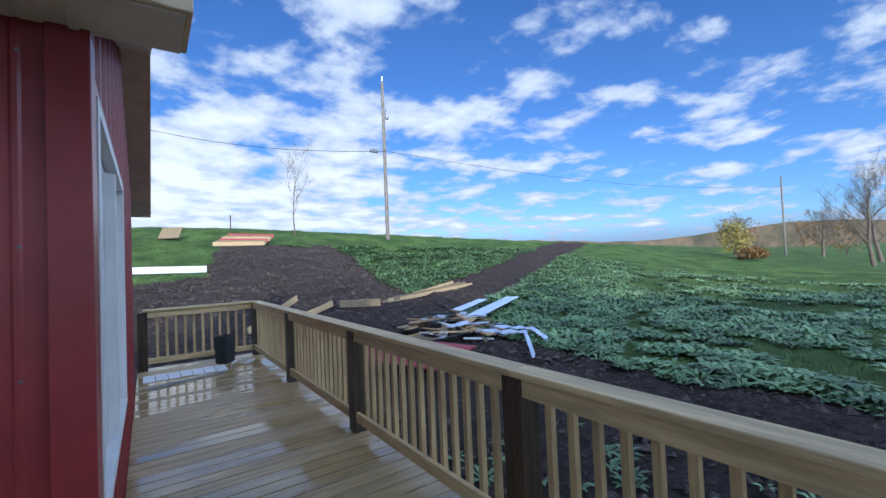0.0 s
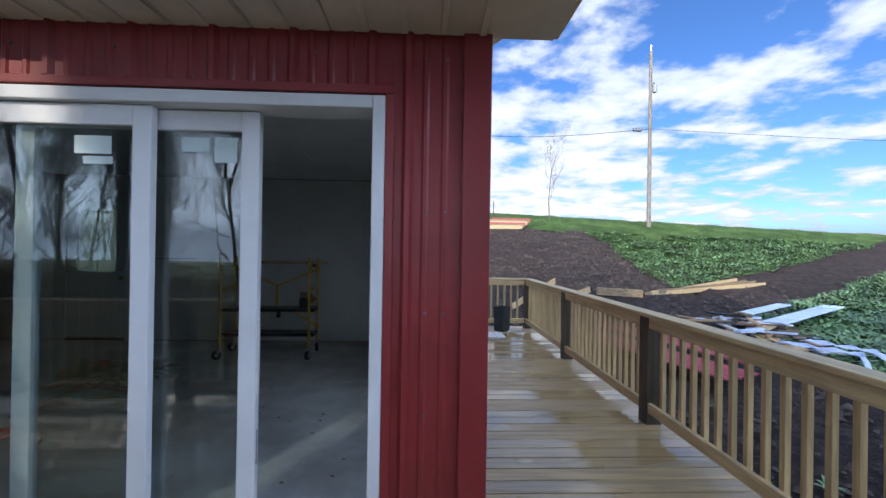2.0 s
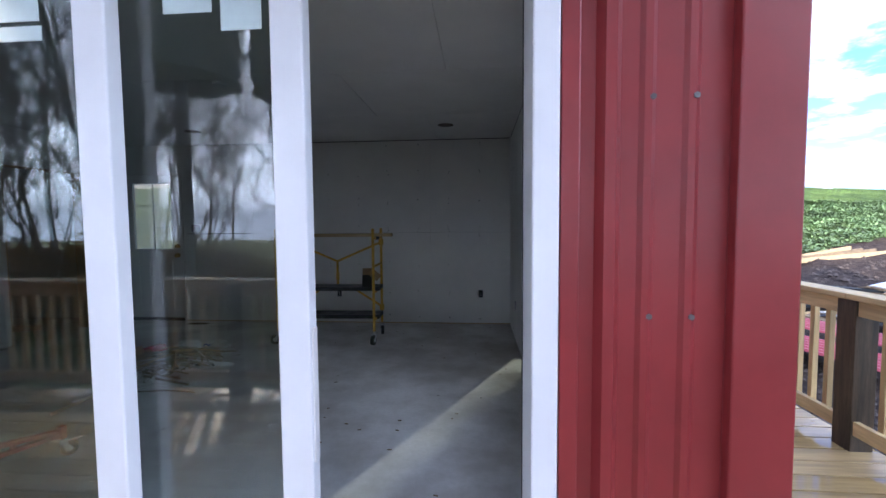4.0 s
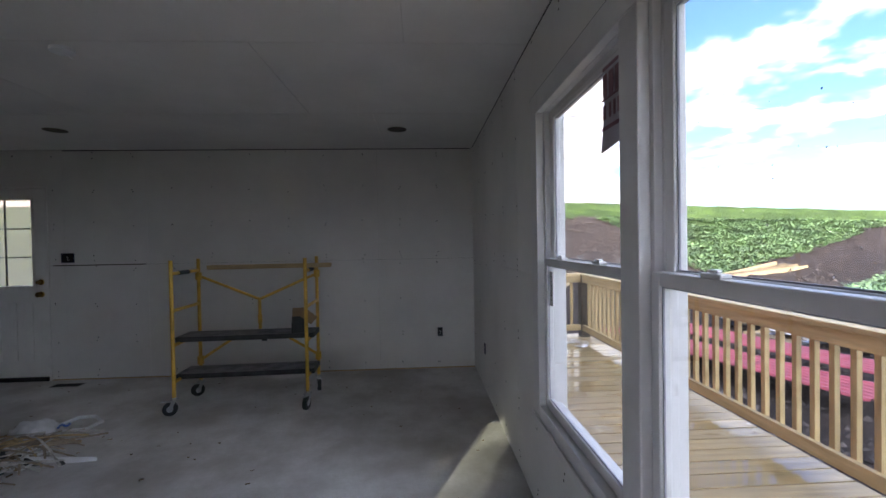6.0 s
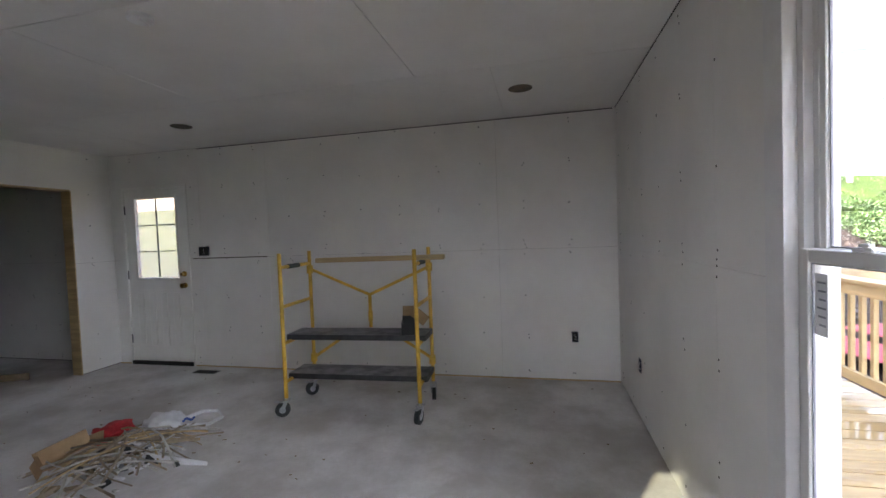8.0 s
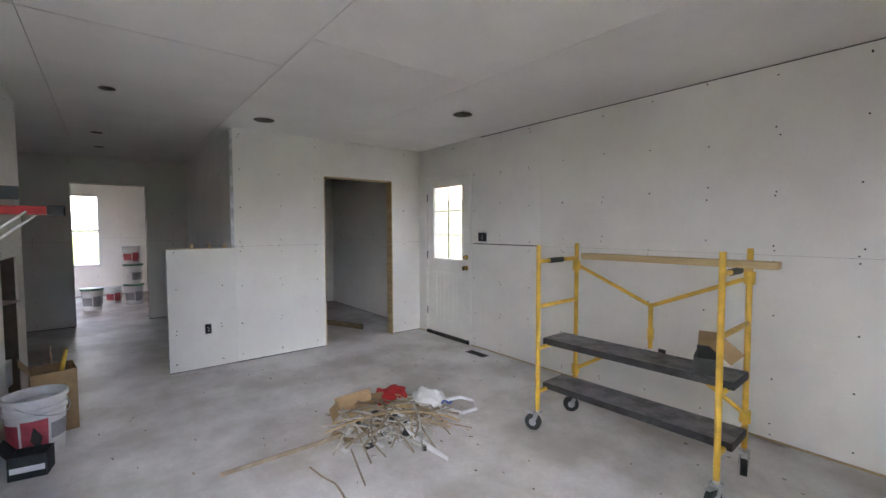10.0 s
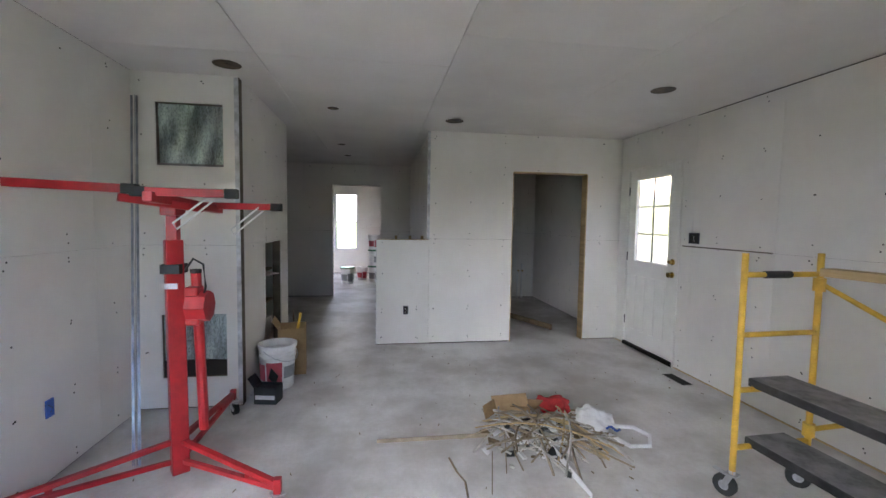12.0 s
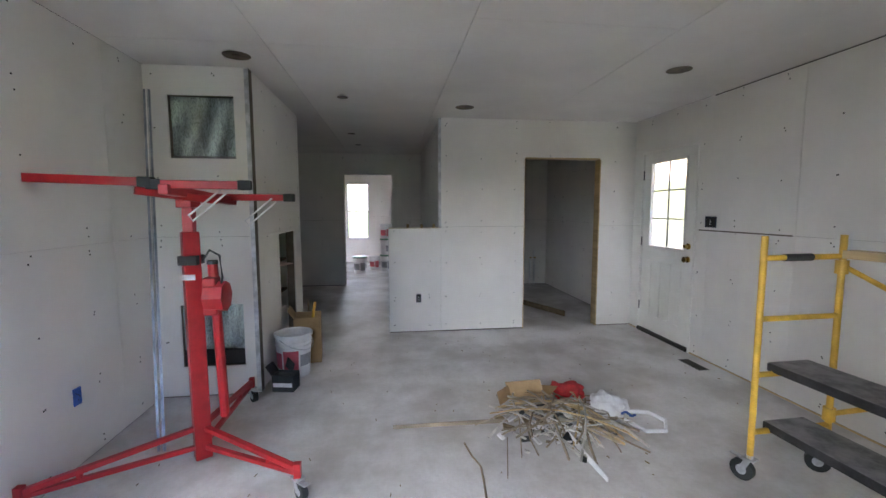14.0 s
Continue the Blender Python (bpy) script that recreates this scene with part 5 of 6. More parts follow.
# ---- scaffold ----
def caster(parent, x, y, r=0.055, turn=30, mat=STEEL):
    c = part("caster", bmesh_fork(x, y, r, turn), mat, parent)
    ca, sa = math.cos(radians(turn)), math.sin(radians(turn))
    cx, cy = x + 0.03 * ca, y + 0.03 * sa
    wv = Vector((-sa, ca, 0)) * 0.016
    bm = rod(bmesh.new(), Vector((cx, cy, r)) - wv, Vector((cx, cy, r)) + wv, r, seg=20)
    part("wheel", bm, RUBBER, c, "black rubber wheel")
    part("hub", rod(bmesh.new(), Vector((cx, cy, r)) - wv * 1.15, Vector((cx, cy, r)) + wv * 1.15, r * 0.45, seg=14), STEEL, c)


def bmesh_fork(x, y, r, turn):
    ca, sa = math.cos(radians(turn)), math.sin(radians(turn))
    bm = bmesh.new()
    for s_ in (-1, 1):
        w_ = Vector((-sa, ca, 0)) * 0.022 * s_
        bar(bm, Vector((x + 0.03 * ca, y + 0.03 * sa, r)) + w_, Vector((x, y, 2 * r + 0.012)) + w_, 0.006, 0.028)
    bar(bm, (x - 0.03 * ca, y - 0.03 * sa, 2 * r + 0.014), (x + 0.03 * ca, y + 0.03 * sa, 2 * r + 0.014), 0.055, 0.007)
    rod(bm, (x, y, 2 * r + 0.016), (x, y, 2 * r + 0.035), 0.016)
    bar(bm, (x + 0.02 * ca, y + 0.02 * sa, 2 * r + 0.0), (x + 0.09 * ca, y + 0.09 * sa, 2 * r + 0.012), 0.03, 0.005)
    return bm


sc = thing("scaffold", "yellow rolling baker scaffold with two black planks", "scaffold", at=(-2.605, 3.56, 0), turn=2.2)
SL, SW, SH = 1.085, 0.47, 1.285
for x in (0, SL):
    for y in (0, SW):
        part("post", rod(bmesh.new(), (x, y, 0.13), (x, y, SH), 0.0155, seg=14), YELLOW, sc)
        caster(sc, x, y, 0.056, 200 + 60 * (x > 0) + 25 * (y > 0))
    for z in (1.175, 0.865, 0.575, 0.27):
        part("rung", rod(bmesh.new(), (x, 0.0, z), (x, SW, z), 0.0145, seg=10), YELLOW, sc)
    part("rung_clamp", rod(bmesh.new(), (x, 0.12, 1.175), (x, 0.28, 1.175), 0.019, seg=10), RUBBER, sc)
for z, ys_ in ((0.582, 0.095), (0.266, 0.095)):
    pl = part("plank", block(-0.03, SL + 0.04, ys_, ys_ + 0.25, z, z + 0.042, 0.004), PLANK, sc, "black edged platform plank")
    part("deck_sheet", block(-0.025, SL + 0.035, ys_ + 0.006, ys_ + 0.244, z + 0.0422, z + 0.045), PLANKTOP, pl, "dusty scuffed plank top")
for a, b, r_ in (((0, SW + 0.02, 1.12), (SL * 0.5, SW + 0.02, 0.885), 0.013), ((SL, SW + 0.02, 1.12), (SL * 0.5, SW + 0.02, 0.885), 0.013), ((0, SW + 0.02, 0.33), (SL * 0.3, SW + 0.02, 0.54), 0.013), ((SL, SW + 0.02, 0.33), (SL * 0.7, SW + 0.02, 0.54), 0.013), ((SL * 0.5, SW + 0.02, 0.90), (SL * 0.5, SW + 0.02, 0.60), 0.015)):
    part("brace", rod(bmesh.new(), a, b, r_, seg=10), YELLOW, sc)
part("brace_collar", rod(bmesh.new(), (SL * 0.5, SW + 0.02, 0.74), (SL * 0.5, SW + 0.02, 0.66), 0.02, seg=10), YELLOW, sc)
for x in (0, SL):
    for z in (1.12, 0.33):
        part("collar", rod(bmesh.new(), (x, SW, z - 0.035), (x, SW, z + 0.035), 0.028, seg=14), YELLOW, sc)
t = thing("wood_stud", "pale pine stud resting across the scaffold", "lumber", at=(-2.43, 3.79, 1.19), turn=3)
part("board", block(0, 1.07, 0, 0.09, 0.0, 0.038, 0.003), LUMBER, t)
t = thing("cardboard_box", "small open dark carton on the scaffold plank", "box", at=(-1.635, 3.77, 0.628), turn=15)
t.scale = (0.8, 0.8, 0.8)
bm = bmesh.new()
for a, b, c, e, f, g_ in ((-0.07, 0.07, -0.1, -0.095, 0, 0.11), (-0.07, 0.07, 0.095, 0.1, 0, 0.15), (-0.07, -0.065, -0.095, 0.095, 0, 0.12), (0.065, 0.07, -0.095, 0.095, 0, 0.12), (-0.065, 0.065, -0.095, 0.095, 0, 0.005)):
    cube(bm, a, b, c, e, f, g_)
part("carton", bm, RUBBER, t)
bm = bmesh.new()
bar(bm, (0.0, 0.1, 0.15), (0.0, 0.15, 0.24), 0.13, 0.004)
bar(bm, (0.07, 0, 0.12), (0.14, 0, 0.2), 0.004, 0.17)
part("flap", bm, CARD, t)

# ---- drywall lift ----
lf = thing("drywall_lift", "red steel drywall lift on a tripod base", "drywall lift", at=(-3.16, 0.65, 0))
part("mast", bar(bmesh.new(), (0, 0, 0.02), (-0.03, -0.02, 1.30), 0.085, 0.07, 0.006), LIFTRED, lf)
part("inner_mast", bar(bmesh.new(), (-0.03, -0.02, 1.28), (-0.035, -0.02, 1.43), 0.055, 0.05, 0.004), LIFTRED, lf)
part("side_tube", rod(bmesh.new(), (-0.02, 0.12, 0.25), (-0.03, 0.09, 1.12), 0.026), LIFTRED, lf)
part("tube_cap", rod(bmesh.new(), (-0.03, 0.09, 1.12), (-0.03, 0.09, 1.14), 0.029), RUBBER, lf)
bm = bmesh.new()
cube(bm, -0.06, 0.03, 0.05, 0.12, 0.84, 1.05, 0.01)
rod(bm, (-0.02, 0.06, 0.94), (-0.02, 0.16, 0.94), 0.085, seg=8)
part("winch", bm, LIFTRED, lf)
bm = tube([(0.0, 0.05, 1.14), (0.0, 0.09, 1.20), (0.0, 0.14, 1.17), (0.0, 0.15, 1.05), (0.0, 0.13, 0.95)], 0.006)
part("cable", bm, RUBBER, lf)
part("strap", block(-0.08, 0.025, -0.065, 0.03, 1.12, 1.17), RUBBER, lf)
part("serial_label", block(0.02, 0.026, -0.045, 0.02, 1.04, 1.07), PAPER, lf)
for ex, ey in ((0.41, -0.61), (0.38, 0.60), (-0.76, 0.03)):
    n_ = Vector((ex, ey, 0)).normalized()
    bm = bmesh.new()
    bar(bm, n_ * 0.04 + Vector((0, 0, 0.20)), Vector((ex, ey, 0.145)), 0.032, 0.026, 0.003)
    bar(bm, n_ * 0.04 + Vector((0, 0, 0.09)), Vector((ex, ey, 0.125)), 0.028, 0.024, 0.003)
    bar(bm, Vector((ex, ey, 0.10)) * 1.0, Vector((ex, ey, 0.175)), 0.035, 0.035, 0.003)
    k = n_ * (Vector((ex, ey, 0)).length * 0.72)
    bar(bm, k + Vector((0, 0, 0.115)), k + Vector((0, 0, 0.165)), 0.02, 0.02)
    part("leg", bm, LIFTRED, lf)
    caster(lf, ex, ey, 0.042, 40)
bm = bmesh.new()
bar(bm, (-0.035, -0.02, 1.43), (-0.035, -0.02, 1.50), 0.12, 0.08, 0.006)
bar(bm, (0.20, -0.03, 1.52), (-0.50, 0.05, 1.475), 0.05, 0.05, 0.005)
bar(bm, (0.16, -0.18, 1.515), (-0.06, 0.12, 1.47), 0.04, 0.04, 0.004)
part("cradle_head", bm, LIFTRED, lf)
arms = (((0.17, -0.70, 1.575), (0.17, -0.10, 1.555)), ((0.17, -0.10, 1.545), (0.10, 0.34, 1.545)), ((-0.46, -0.25, 1.50), (-0.42, 0.44, 1.495)))
for a, b in arms:
    ar = part("cradle_arm", bar(bmesh.new(), a, b, 0.045, 0.042, 0.004), LIFTRED, lf)
    for p_, q_ in ((a, b), (b, a)):
        d_ = (Vector(q_) - Vector(p_)).normalized() * 0.05
        part("end_cap", bar(bmesh.new(), Vector(p_) - d_ * 0.3, Vector(p_) + d_, 0.052, 0.05, 0.005), RUBBER, ar, "black rubber end cap")
for x, y, z in ((0.03, 0.18, 1.53), (-0.40, 0.32, 1.49)):
    bm = tube([(x, y, z), (x + 0.02, y - 0.10, z - 0.09), (x + 0.03, y - 0.16, z - 0.14), (x + 0.03, y - 0.14, z - 0.17), (x + 0.03, y - 0.08, z - 0.12), (x + 0.01, y + 0.03, z - 0.02)], 0.006)
    part("support_hook", bm, PAPER, lf, "white wire hook")

# ---- steel stud leaning in the corner ----
t = thing("metal_stud", "galvanised steel stud leaning in the corner", "steel stud", at=(-3.27, 0.375, 0))
bm = bmesh.new()
A, B = Vector((0, 0, 0.01)), Vector((-0.70, -0.315, 2.25))
for dx, dy, w_, h_ in ((0, 0, 0.002, 0.032), (0.007, 0.016, 0.014, 0.002), (0.007, -0.016, 0.014, 0.002)):
    bar(bm, A + Vector((dx, dy, 0)), B + Vector((dx, dy, 0)), w_, h_)
part("channel", bm, material("dull_stud_steel", (0.26, 0.29, 0.34), 0.4, 0.5, vary=0.2), t)

# ---- buckets and boxes ----
def bucket(at, lid=False, label="white plastic bucket of joint compound", s=1.0, turn=0):
    t = thing("bucket", label, "bucket", "buckets", at, turn)
    t.scale = (s, s, s)
    part("body", lathe([(0.125, 0), (0.13, 0.005), (0.148, 0.34), (0.160, 0.345), (0.160, 0.37), (0.150, 0.372), (0.142, 0.36), (0.125, 0.03)] if not lid else [(0.125, 0), (0.13, 0.005), (0.148, 0.34), (0.155, 0.345)], 32), PLASTIC, t)
    for z in (0.30, 0.265):
        part("rib", lathe([(0.146, z), (0.153, z + 0.003), (0.153, z + 0.009), (0.147, z + 0.012)], 32), PLASTIC, t)
    for a0, a1, z0, z1_, m in ((0.1, 1.0, 0.06, 0.24, LABELGREY if lid else LABELRED), (1.1, 2.0, 0.10, 0.20, LABELGREY), (-1.2, 0.0, 0.08, 0.22, LABELGREY if lid else LABELRED)):
        bm = bmesh.new()
        pr = None
        for i in range(9):
            a = a0 + (a1 - a0) * i / 8
            cu = [bm.verts.new(((0.131 + 0.052 * z_ + 0.0015) * math.cos(a), (0.131 + 0.052 * z_ + 0.0015) * math.sin(a), z_)) for z_ in (z0, z1_)]
            if pr:
                bm.faces.new((pr[0], cu[0], cu[1], pr[1]))
            pr = cu
        part("printed_label", bm, m, t)
    if lid:
        part("lid", lathe([(0.158, 0.345), (0.165, 0.345), (0.165, 0.372), (0.150, 0.378), (0.0, 0.378)][:4] + [(0.01, 0.376)], 32), GREEN, t, "green lid")
    else:
        part("residue", lathe([(0.139, 0.28), (0.10, 0.30), (0.01, 0.27)], 20), LABELGREY, t)
        part("bail", tube([(0.162 * math.cos(3.1416 * k / 10), 0.162 * math.sin(3.1416 * k / 10), 0.34 - 0.1 * math.sin(3.1416 * k / 10)) for k in range(11)], 0.0035), STEEL, t)
    return t


bucket((-4.42, 0.875, 0), label="open white plastic bucket of joint compound", turn=-30)
bucket((-10.3, 1.02, 0), True, "white bucket with a green lid on the far floor")
bucket((-10.6, 1.62, 0), True, "white bucket with a green lid in a stack")
bucket((-10.6, 1.62, 0.379), True, "white bucket with a green lid in a stack", 0.98, 60)
bucket((-10.6, 1.60, 0.752), False, "white bucket on top of a stack", 0.9)
bucket((-10.9, 1.32, 0), False, "white bucket on the far floor", 0.85)


def carton(at, sx, sy, sz, mat, label, turn=0, open_top=True, stripe=None):
    t = thing("cardboard_box", label, "box", "", at, turn)
    bm = bmesh.new()
    k = 0.004
    cube(bm, -sx / 2, sx / 2, -sy / 2, -sy / 2 + k, 0, sz)
    cube(bm, -sx / 2, sx / 2, sy / 2 - k, sy / 2, 0, sz)
    cube(bm, -sx / 2, -sx / 2 + k, -sy / 2 + k, sy / 2 - k, 0, sz)
    cube(bm, sx / 2 - k, sx / 2, -sy / 2 + k, sy / 2 - k, 0, sz)
    cube(bm, -sx / 2 + k, sx / 2 - k, -sy / 2 + k, sy / 2 - k, 0, k)
    if not open_top:
        cube(bm, -sx / 2 + k, sx / 2 - k, -sy / 2 + k, sy / 2 - k, sz - k, sz)
    part("carton", bm, mat, t)
    if open_top:
        part("flap", bar(bmesh.new(), (0, -sy / 2, sz), (0, -sy / 2 - 0.05, sz + 0.07), sx, 0.003), mat, t)
        part("flap", bar(bmesh.new(), (-sx / 2, 0, sz), (-sx / 2 - 0.05, 0, sz + 0.06), 0.003, sy), mat, t)
        part("contents", block(-sx / 2 + 0.01, sx / 2 - 0.01, -sy / 2 + 0.01, sy / 2 - 0.01, sz * 0.5, sz * 0.86), RUBBER, t)
    if stripe:
        part("printed_band", block(sx / 2, sx / 2 + 0.001, -sy / 2 + 0.01, sy / 2 - 0.01, sz * 0.3, sz * 0.55), stripe, t)
    return t


carton((-4.10, 0.88, 0), 0.13, 0.17, 0.13, RUBBER, "small black carton of screws on the floor", -10, True, PAPER)
carton((-4.78, 0.93, 0), 0.26, 0.24, 0.43, CARD, "tall brown cardboard carton with tools", 8, True)
carton((-4.78, 0.60, 0.0), 0.2, 0.2, 0.34, PAPER, "white carton in the niche", 4, False)
carton((-4.76, 0.61, 0.342), 0.22, 0.2, 0.17, PAPER, "white carton with a dark red band", -6, False, LABELRED)
carton((-4.77, 0.60, 0.514), 0.2, 0.18, 0.10, PAPER, "open white carton on a stack", 12, True, RUBBER)
t = thing("pink_folder", "pale pink sheet sticking out of the niche", "paper", at=(-4.95, 0.58, 0.92))
part("sheet", bar(bmesh.new(), (0, -0.1, 0), (0.1, 0.16, -0.02), 0.2, 0.006), material("pale_pink", (0.6, 0.42, 0.40), 0.7), t)
t = thing("hand_tool", "putty knife handle standing in the carton", "tool", at=(-4.75, 0.98, 0.40))
part("handle", rod(bmesh.new(), (0, 0, 0), (0.02, 0.03, 0.16), 0.013), YELLOW, t)
part("blade", bar(bmesh.new(), (0, 0, -0.05), (0, 0, 0.0), 0.05, 0.002), STEEL, t)

# ---- small room behind the doorway ----
t = thing("water_pipes", "white plastic pipe stubs against the wall", "pipe", at=(-8.34, 4.30, 0))
for k in range(2):
    part("pipe", rod(bmesh.new(), (0, 0.08 * k, 0), (0.0, 0.08 * k, 0.55 + 0.1 * k), 0.016), PLASTIC, t)
    part("valve", rod(bmesh.new(), (0.01, 0.08 * k, 0.52), (0.06, 0.08 * k, 0.52), 0.014), BRASS, t)
outlet((-8.3995, 4.0, 1.15), 90, NAVY, "dark switch box in the small room", 0.12, 0.1)
t = thing("flex_duct", "loose flexible duct end hanging from the ceiling", "duct", at=(-6.2, 3.72, 2.0))
part("hose", tube([(0, -0.16, 0.4), (0, -0.08, 0.2), (0, 0.05, 0.12), (0.02, 0.2, 0.16)], 0.055, 12), STEEL, t)
t = thing("wood_offcut", "dusty board offcut lying on the floor", "board", at=(-6.3, 3.8, 0))
part("board", bar(bmesh.new(), (-0.6, -0.2, 0.012), (0.3, 0.2, 0.012), 0.02, 0.12), OLDWOOD, t)

# ---- heap of sweepings ----
PCX, PCY = -3.30, 2.80
rng = random.Random(77)
for k in range(60):
    a = rng.uniform(0, 6.283)
    L = rng.uniform(0.25, 0.75)
    x, y = PCX + rng.gauss(0, 0.13), PCY + rng.gauss(0, 0.16)
    z = 0.02 + 0.11 * math.exp(-((x - PCX) ** 2 + (y - PCY) ** 2) / 0.05) * rng.random()
    bend = rng.uniform(-0.08, 0.08)
    pts = [(L * (f - 0.5) * math.cos(a) - bend * math.sin(3.14 * f) * math.sin(a), L * (f - 0.5) * math.sin(a) + bend * math.sin(3.14 * f) * math.cos(a), 0.006 + max(0.0, 0.035 * math.sin(3.14 * f))) for f in (0, 0.25, 0.5, 0.75, 1)]
    t = thing("scrap_strip", ("thin wood strip in a heap of sweepings", "pale paper tape strip in a heap of sweepings")[k % 3 == 0], "scrap", "heap of sweepings", (x, y, z * (0.4 + 0.6 * (k % 2))))
    part("strip", tube(pts, rng.uniform(0.004, 0.009), 4), DEBRIS if k % 3 == 0 else STICK, t)
for k in range(120):
    x, y = PCX + 0.05 + rng.gauss(0, 0.13), PCY - 0.02 + rng.gauss(0, 0.15)
    s = rng.uniform(0.012, 0.05)
    t = thing("plaster_scrap", "broken plasterboard bit in a heap of sweepings", "scrap", "heap of sweepings", (x, y, 0.01 + 0.10 * rng.random() * math.exp(-((x - PCX) ** 2 + (y - PCY) ** 2) / 0.04)), rng.uniform(0, 360))
    bm = block(-s, s, -s * 0.6, s * 0.6, -0.005, 0.006)
    bmesh.ops.rotate(bm, verts=bm.verts, cent=(0, 0, 0), matrix=Euler((rng.uniform(-0.5, 0.5), rng.uniform(-0.5, 0.5), 0)).to_matrix())
    part("bit", bm, (DEBRIS, PAPER, RUBBER, OLDWOOD)[k % 4], t)
for p_, q_, w_, m in (((-3.37, 1.72), (-3.36, 2.45), 0.035, STICK), ((-2.69, 2.83), (-3.25, 2.78), 0.04, PAPER), ((-2.78, 2.32), (-3.15, 2.42), 0.018, STICK), ((-2.95, 2.45), (-3.5, 2.6), 0.02, STICK)):
    t = thing("long_strip", "long strip reaching out of the heap of sweepings", "scrap", "heap of sweepings", (*p_, 0.002))
    dx, dy = q_[0] - p_[0], q_[1] - p_[1]
    part("strip", bar(bmesh.new(), (0, 0, 0.004), (dx, dy, 0.05 if m is PAPER else 0.01), 0.006, w_), m, t)
    if m is PAPER:
        bm = bmesh.new()
        for k in range(7):
            f = 0.02 + 0.11 * k
            bar(bm, (dx * f, dy * f, 0.008 + 0.046 * f), (dx * (f + 0.03 + 0.02 * (k % 2)), dy * (f + 0.03), 0.0083 + 0.046 * (f + 0.03)), 0.004, w_ * 0.7)
        part("print_bars", bm, BLACK, t)


for k in range(16):                      # long springy offcuts, fanned out over the heap
    a = rng.uniform(-1.2, 1.9)
    L, bend = rng.uniform(0.55, 0.95), rng.uniform(-0.16, 0.16)
    x, y = PCX + rng.gauss(0, 0.07), PCY + rng.gauss(0, 0.09)
    pts = [(L * (f - 0.5) * math.cos(a) - bend * math.sin(3.14 * f) * math.sin(a), L * (f - 0.5) * math.sin(a) + bend * math.sin(3.14 * f) * math.cos(a), 0.004 + (0.05 + 0.006 * k) * math.sin(3.14 * f)) for f in (0, 0.17, 0.33, 0.5, 0.67, 0.83, 1)]
    t = thing("scrap_strip", "long bent pale strip over a heap of sweepings", "scrap", "heap of sweepings", (x, y, 0.003))
    part("strip", tube(pts, rng.uniform(0.005, 0.010), 4), (STICK, DEBRIS, LUMBER)[k % 3], t)
for k in range(26):                      # torn white and grey board paper in the heap
    x, y = PCX + 0.06 + rng.gauss(0, 0.10), PCY - 0.01 + rng.gauss(0, 0.12)
    s_ = rng.uniform(0.02, 0.06)
    t = thing("paper_scrap", "torn pale board paper in a heap of sweepings", "scrap", "heap of sweepings", (x, y, 0.03 + 0.06 * rng.random()), rng.uniform(0, 360))
    bm = bmesh.new()
    vs_ = [bm.verts.new((s_ * px_ * rng.uniform(0.6, 1.2), s_ * py_ * rng.uniform(0.5, 1.1), rng.uniform(-0.01, 0.02))) for px_, py_ in ((-1, -0.6), (0, -0.8), (1, -0.5), (0.9, 0.6), (0, 0.9), (-1, 0.5))]
    mid_ = bm.verts.new((0, 0, 0.02))
    for q in range(6):
        bm.faces.new((vs_[q], vs_[(q + 1) % 6], mid_))
    o = part("sheet", bm, (PAPER, DEBRIS, LABELGREY)[k % 3], t)
    o.modifiers.new("thick", "SOLIDIFY").thickness = 0.003
t = thing("torn_tape", "dark torn strip trailing from the sweepings", "scrap", "heap of sweepings", (-3.02, 2.17, 0.001))
part("strip", tube([(-0.12, -0.02, 0.004), (0.02, 0.0, 0.004), (0.12, 0.03, 0.004), (0.24, 0.02, 0.004), (0.4, 0.0, 0.004)], 0.006, 4), OLDWOOD, t)


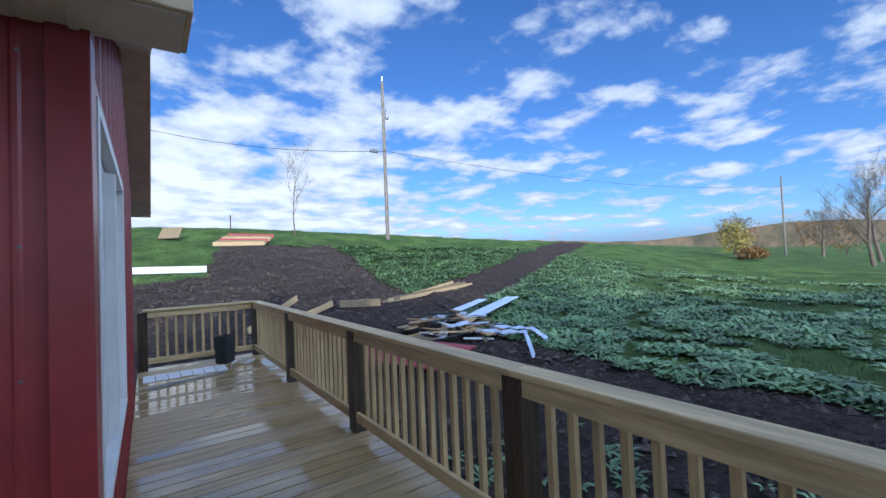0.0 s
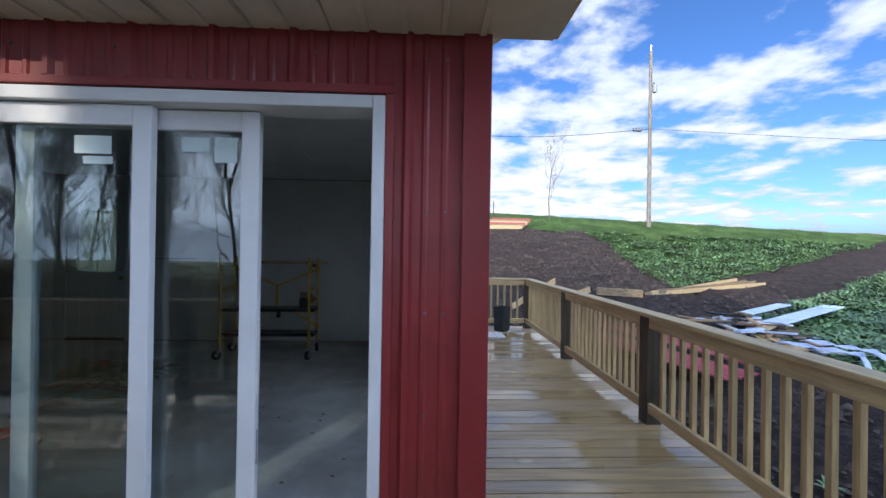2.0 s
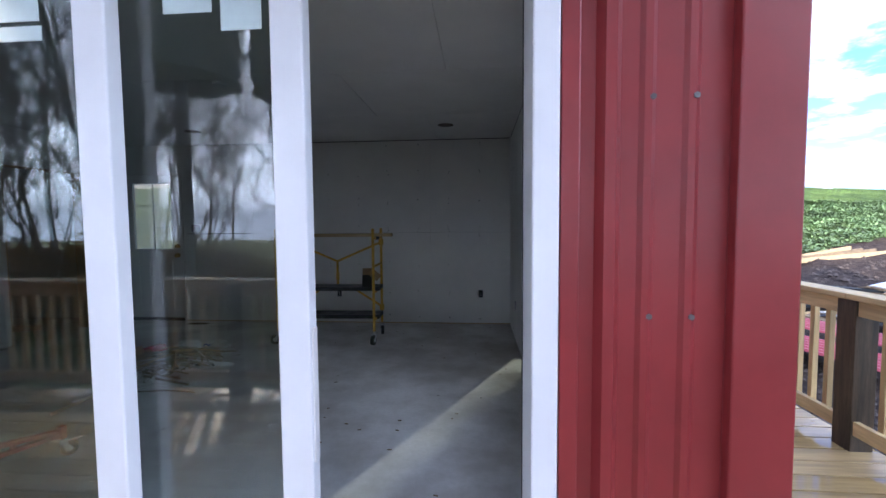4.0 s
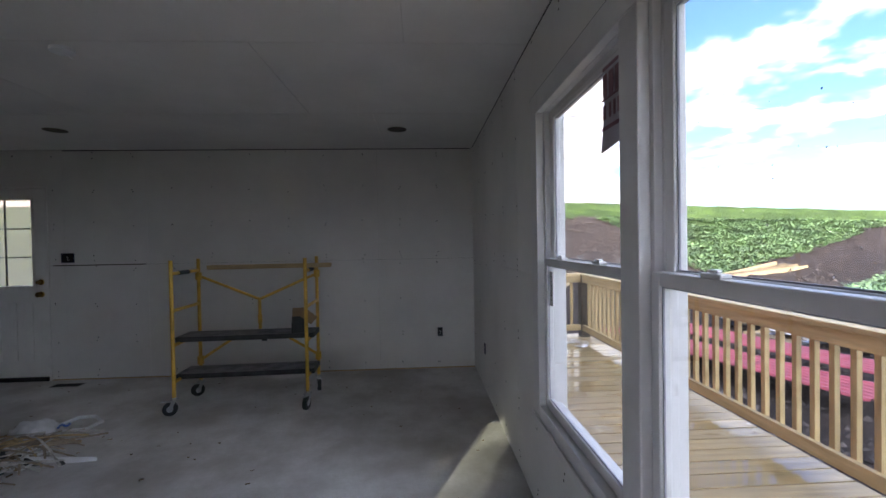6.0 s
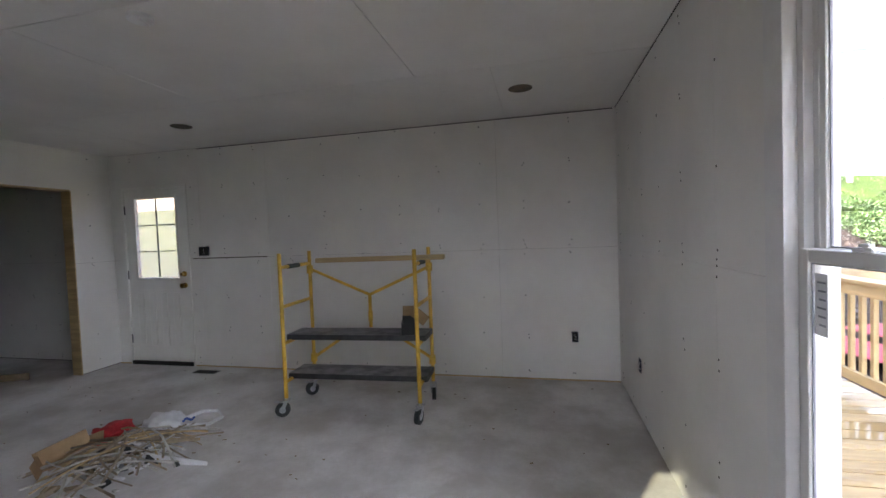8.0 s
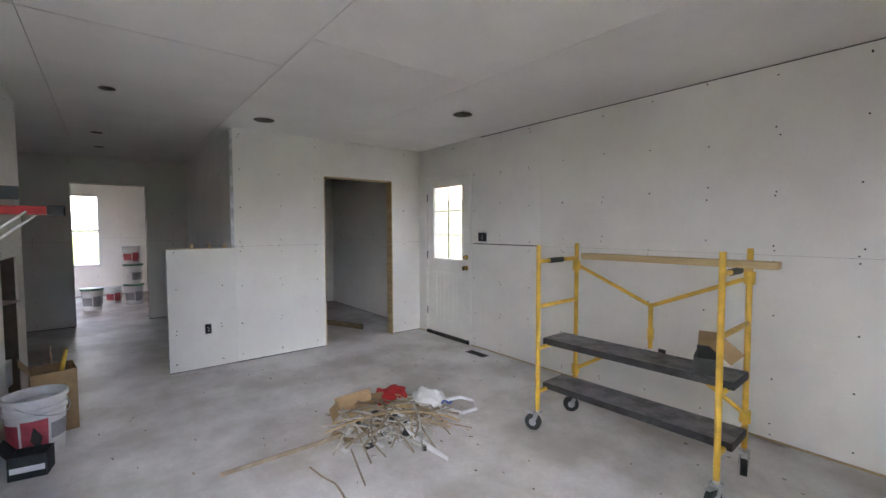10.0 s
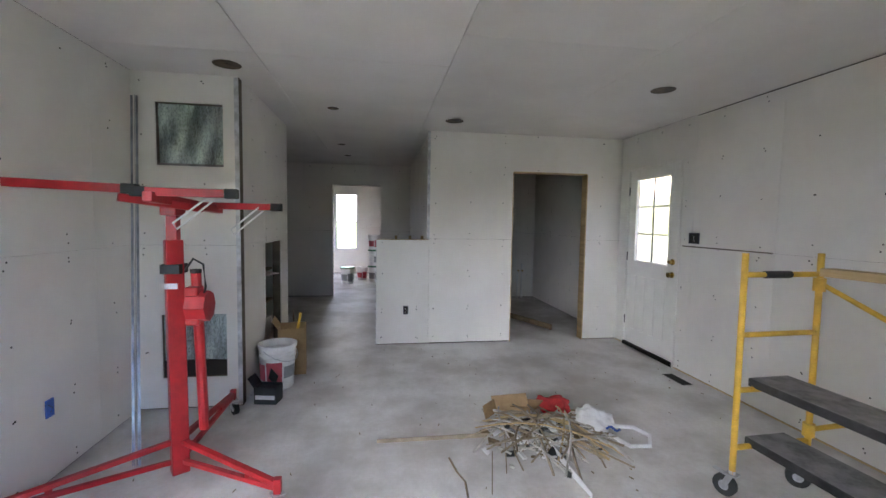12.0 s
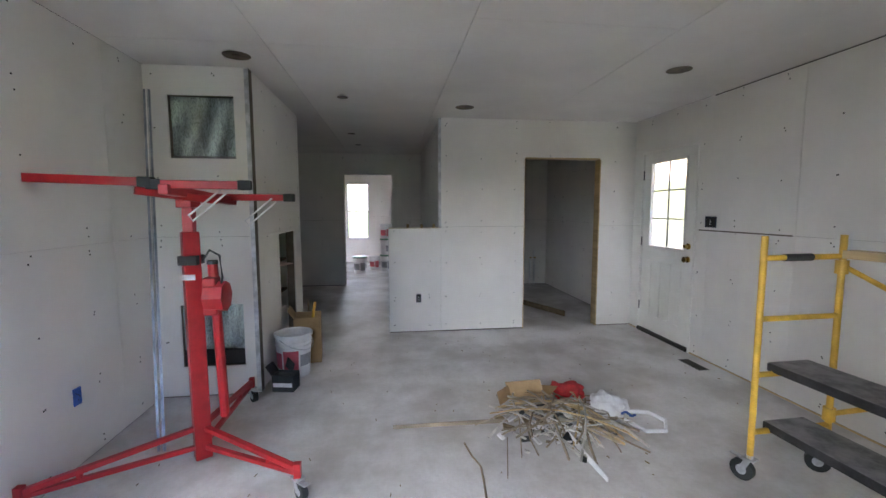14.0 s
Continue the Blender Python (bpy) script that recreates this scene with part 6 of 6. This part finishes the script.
def crumple(name, label, cat, at, size, mat, seed, amp=0.35, sub=4):
    t = thing(name, label, cat, "", at)
    bm = bmesh.new()
    bmesh.ops.create_icosphere(bm, subdivisions=sub, radius=1)
    for v in bm.verts:
        c_ = v.co.copy()
        q = 1 + amp * noise.noise(c_ * 1.7 + Vector((seed, 0, 0))) - 0.22 * abs(noise.noise(c_ * 4.1 + Vector((0, seed, 0)))) - 0.1 * abs(noise.noise(c_ * 9 + Vector((0, 0, seed))))
        v.co = Vector((c_.x * size[0] * q, c_.y * size[1] * q, max(0.0, (c_.z * 0.8 + 0.45) * size[2] * q)))
    part("body", bm, mat, t, smooth=True)
    return t


crumple("red_rag", "crumpled bright red cloth beside the sweepings", "cloth", (-3.66, 3.02, 0.005), (0.15, 0.13, 0.09), REDCLOTH, 3)
bg_ = crumple("plastic_bag", "crumpled white plastic shopping bag with blue print", "bag", (-3.42, 3.22, 0.002), (0.15, 0.13, 0.10), BAG, 8, 0.3)
part("bag_handle", tube([(0.10, 0.05, 0.05), (0.16, 0.20, 0.06), (0.24, 0.27, 0.04), (0.32, 0.22, 0.015), (0.30, 0.10, 0.01), (0.18, 0.02, 0.03)], 0.014, 6), BAG, bg_)
bm = bmesh.new()
for a in range(7):
    rod(bm, (0.145 + 0.004 * a, 0.02 + 0.012 * a, 0.055 + 0.012 * math.sin(a)), (0.155 + 0.004 * a, 0.025 + 0.012 * a, 0.06 + 0.012 * math.sin(a)), 0.008)
part("blue_print", bm, BLUE, bg_)
t = thing("cardboard_scrap", "torn open brown cardboard in the heap", "cardboard", at=(-3.62, 2.68, 0.0))
bm = bmesh.new()
bar(bm, (-0.08, -0.1, 0.03), (0.06, 0.12, 0.10), 0.005, 0.2)
bar(bm, (-0.06, 0.05, 0.08), (0.06, 0.2, 0.11), 0.18, 0.004)
bar(bm, (0.0, -0.14, 0.02), (-0.02, -0.16, 0.11), 0.16, 0.004)
part("flap", bm, CARD, t)
# crumbs and scratches over the floor
bm = bmesh.new()
for k in range(150):
    x, y = rng.uniform(-5.4, -0.1), rng.uniform(0.1, 4.5)
    s = rng.uniform(0.004, 0.014)
    bar(bm, (x - s, y, 0.002), (x + s, y + rng.uniform(-s, s), 0.003), 0.004, rng.uniform(0.002, 0.008))
tagged(part("floor_crumbs", bm, OLDWOOD, label="scattered crumbs of building dirt"), kind="stuff")
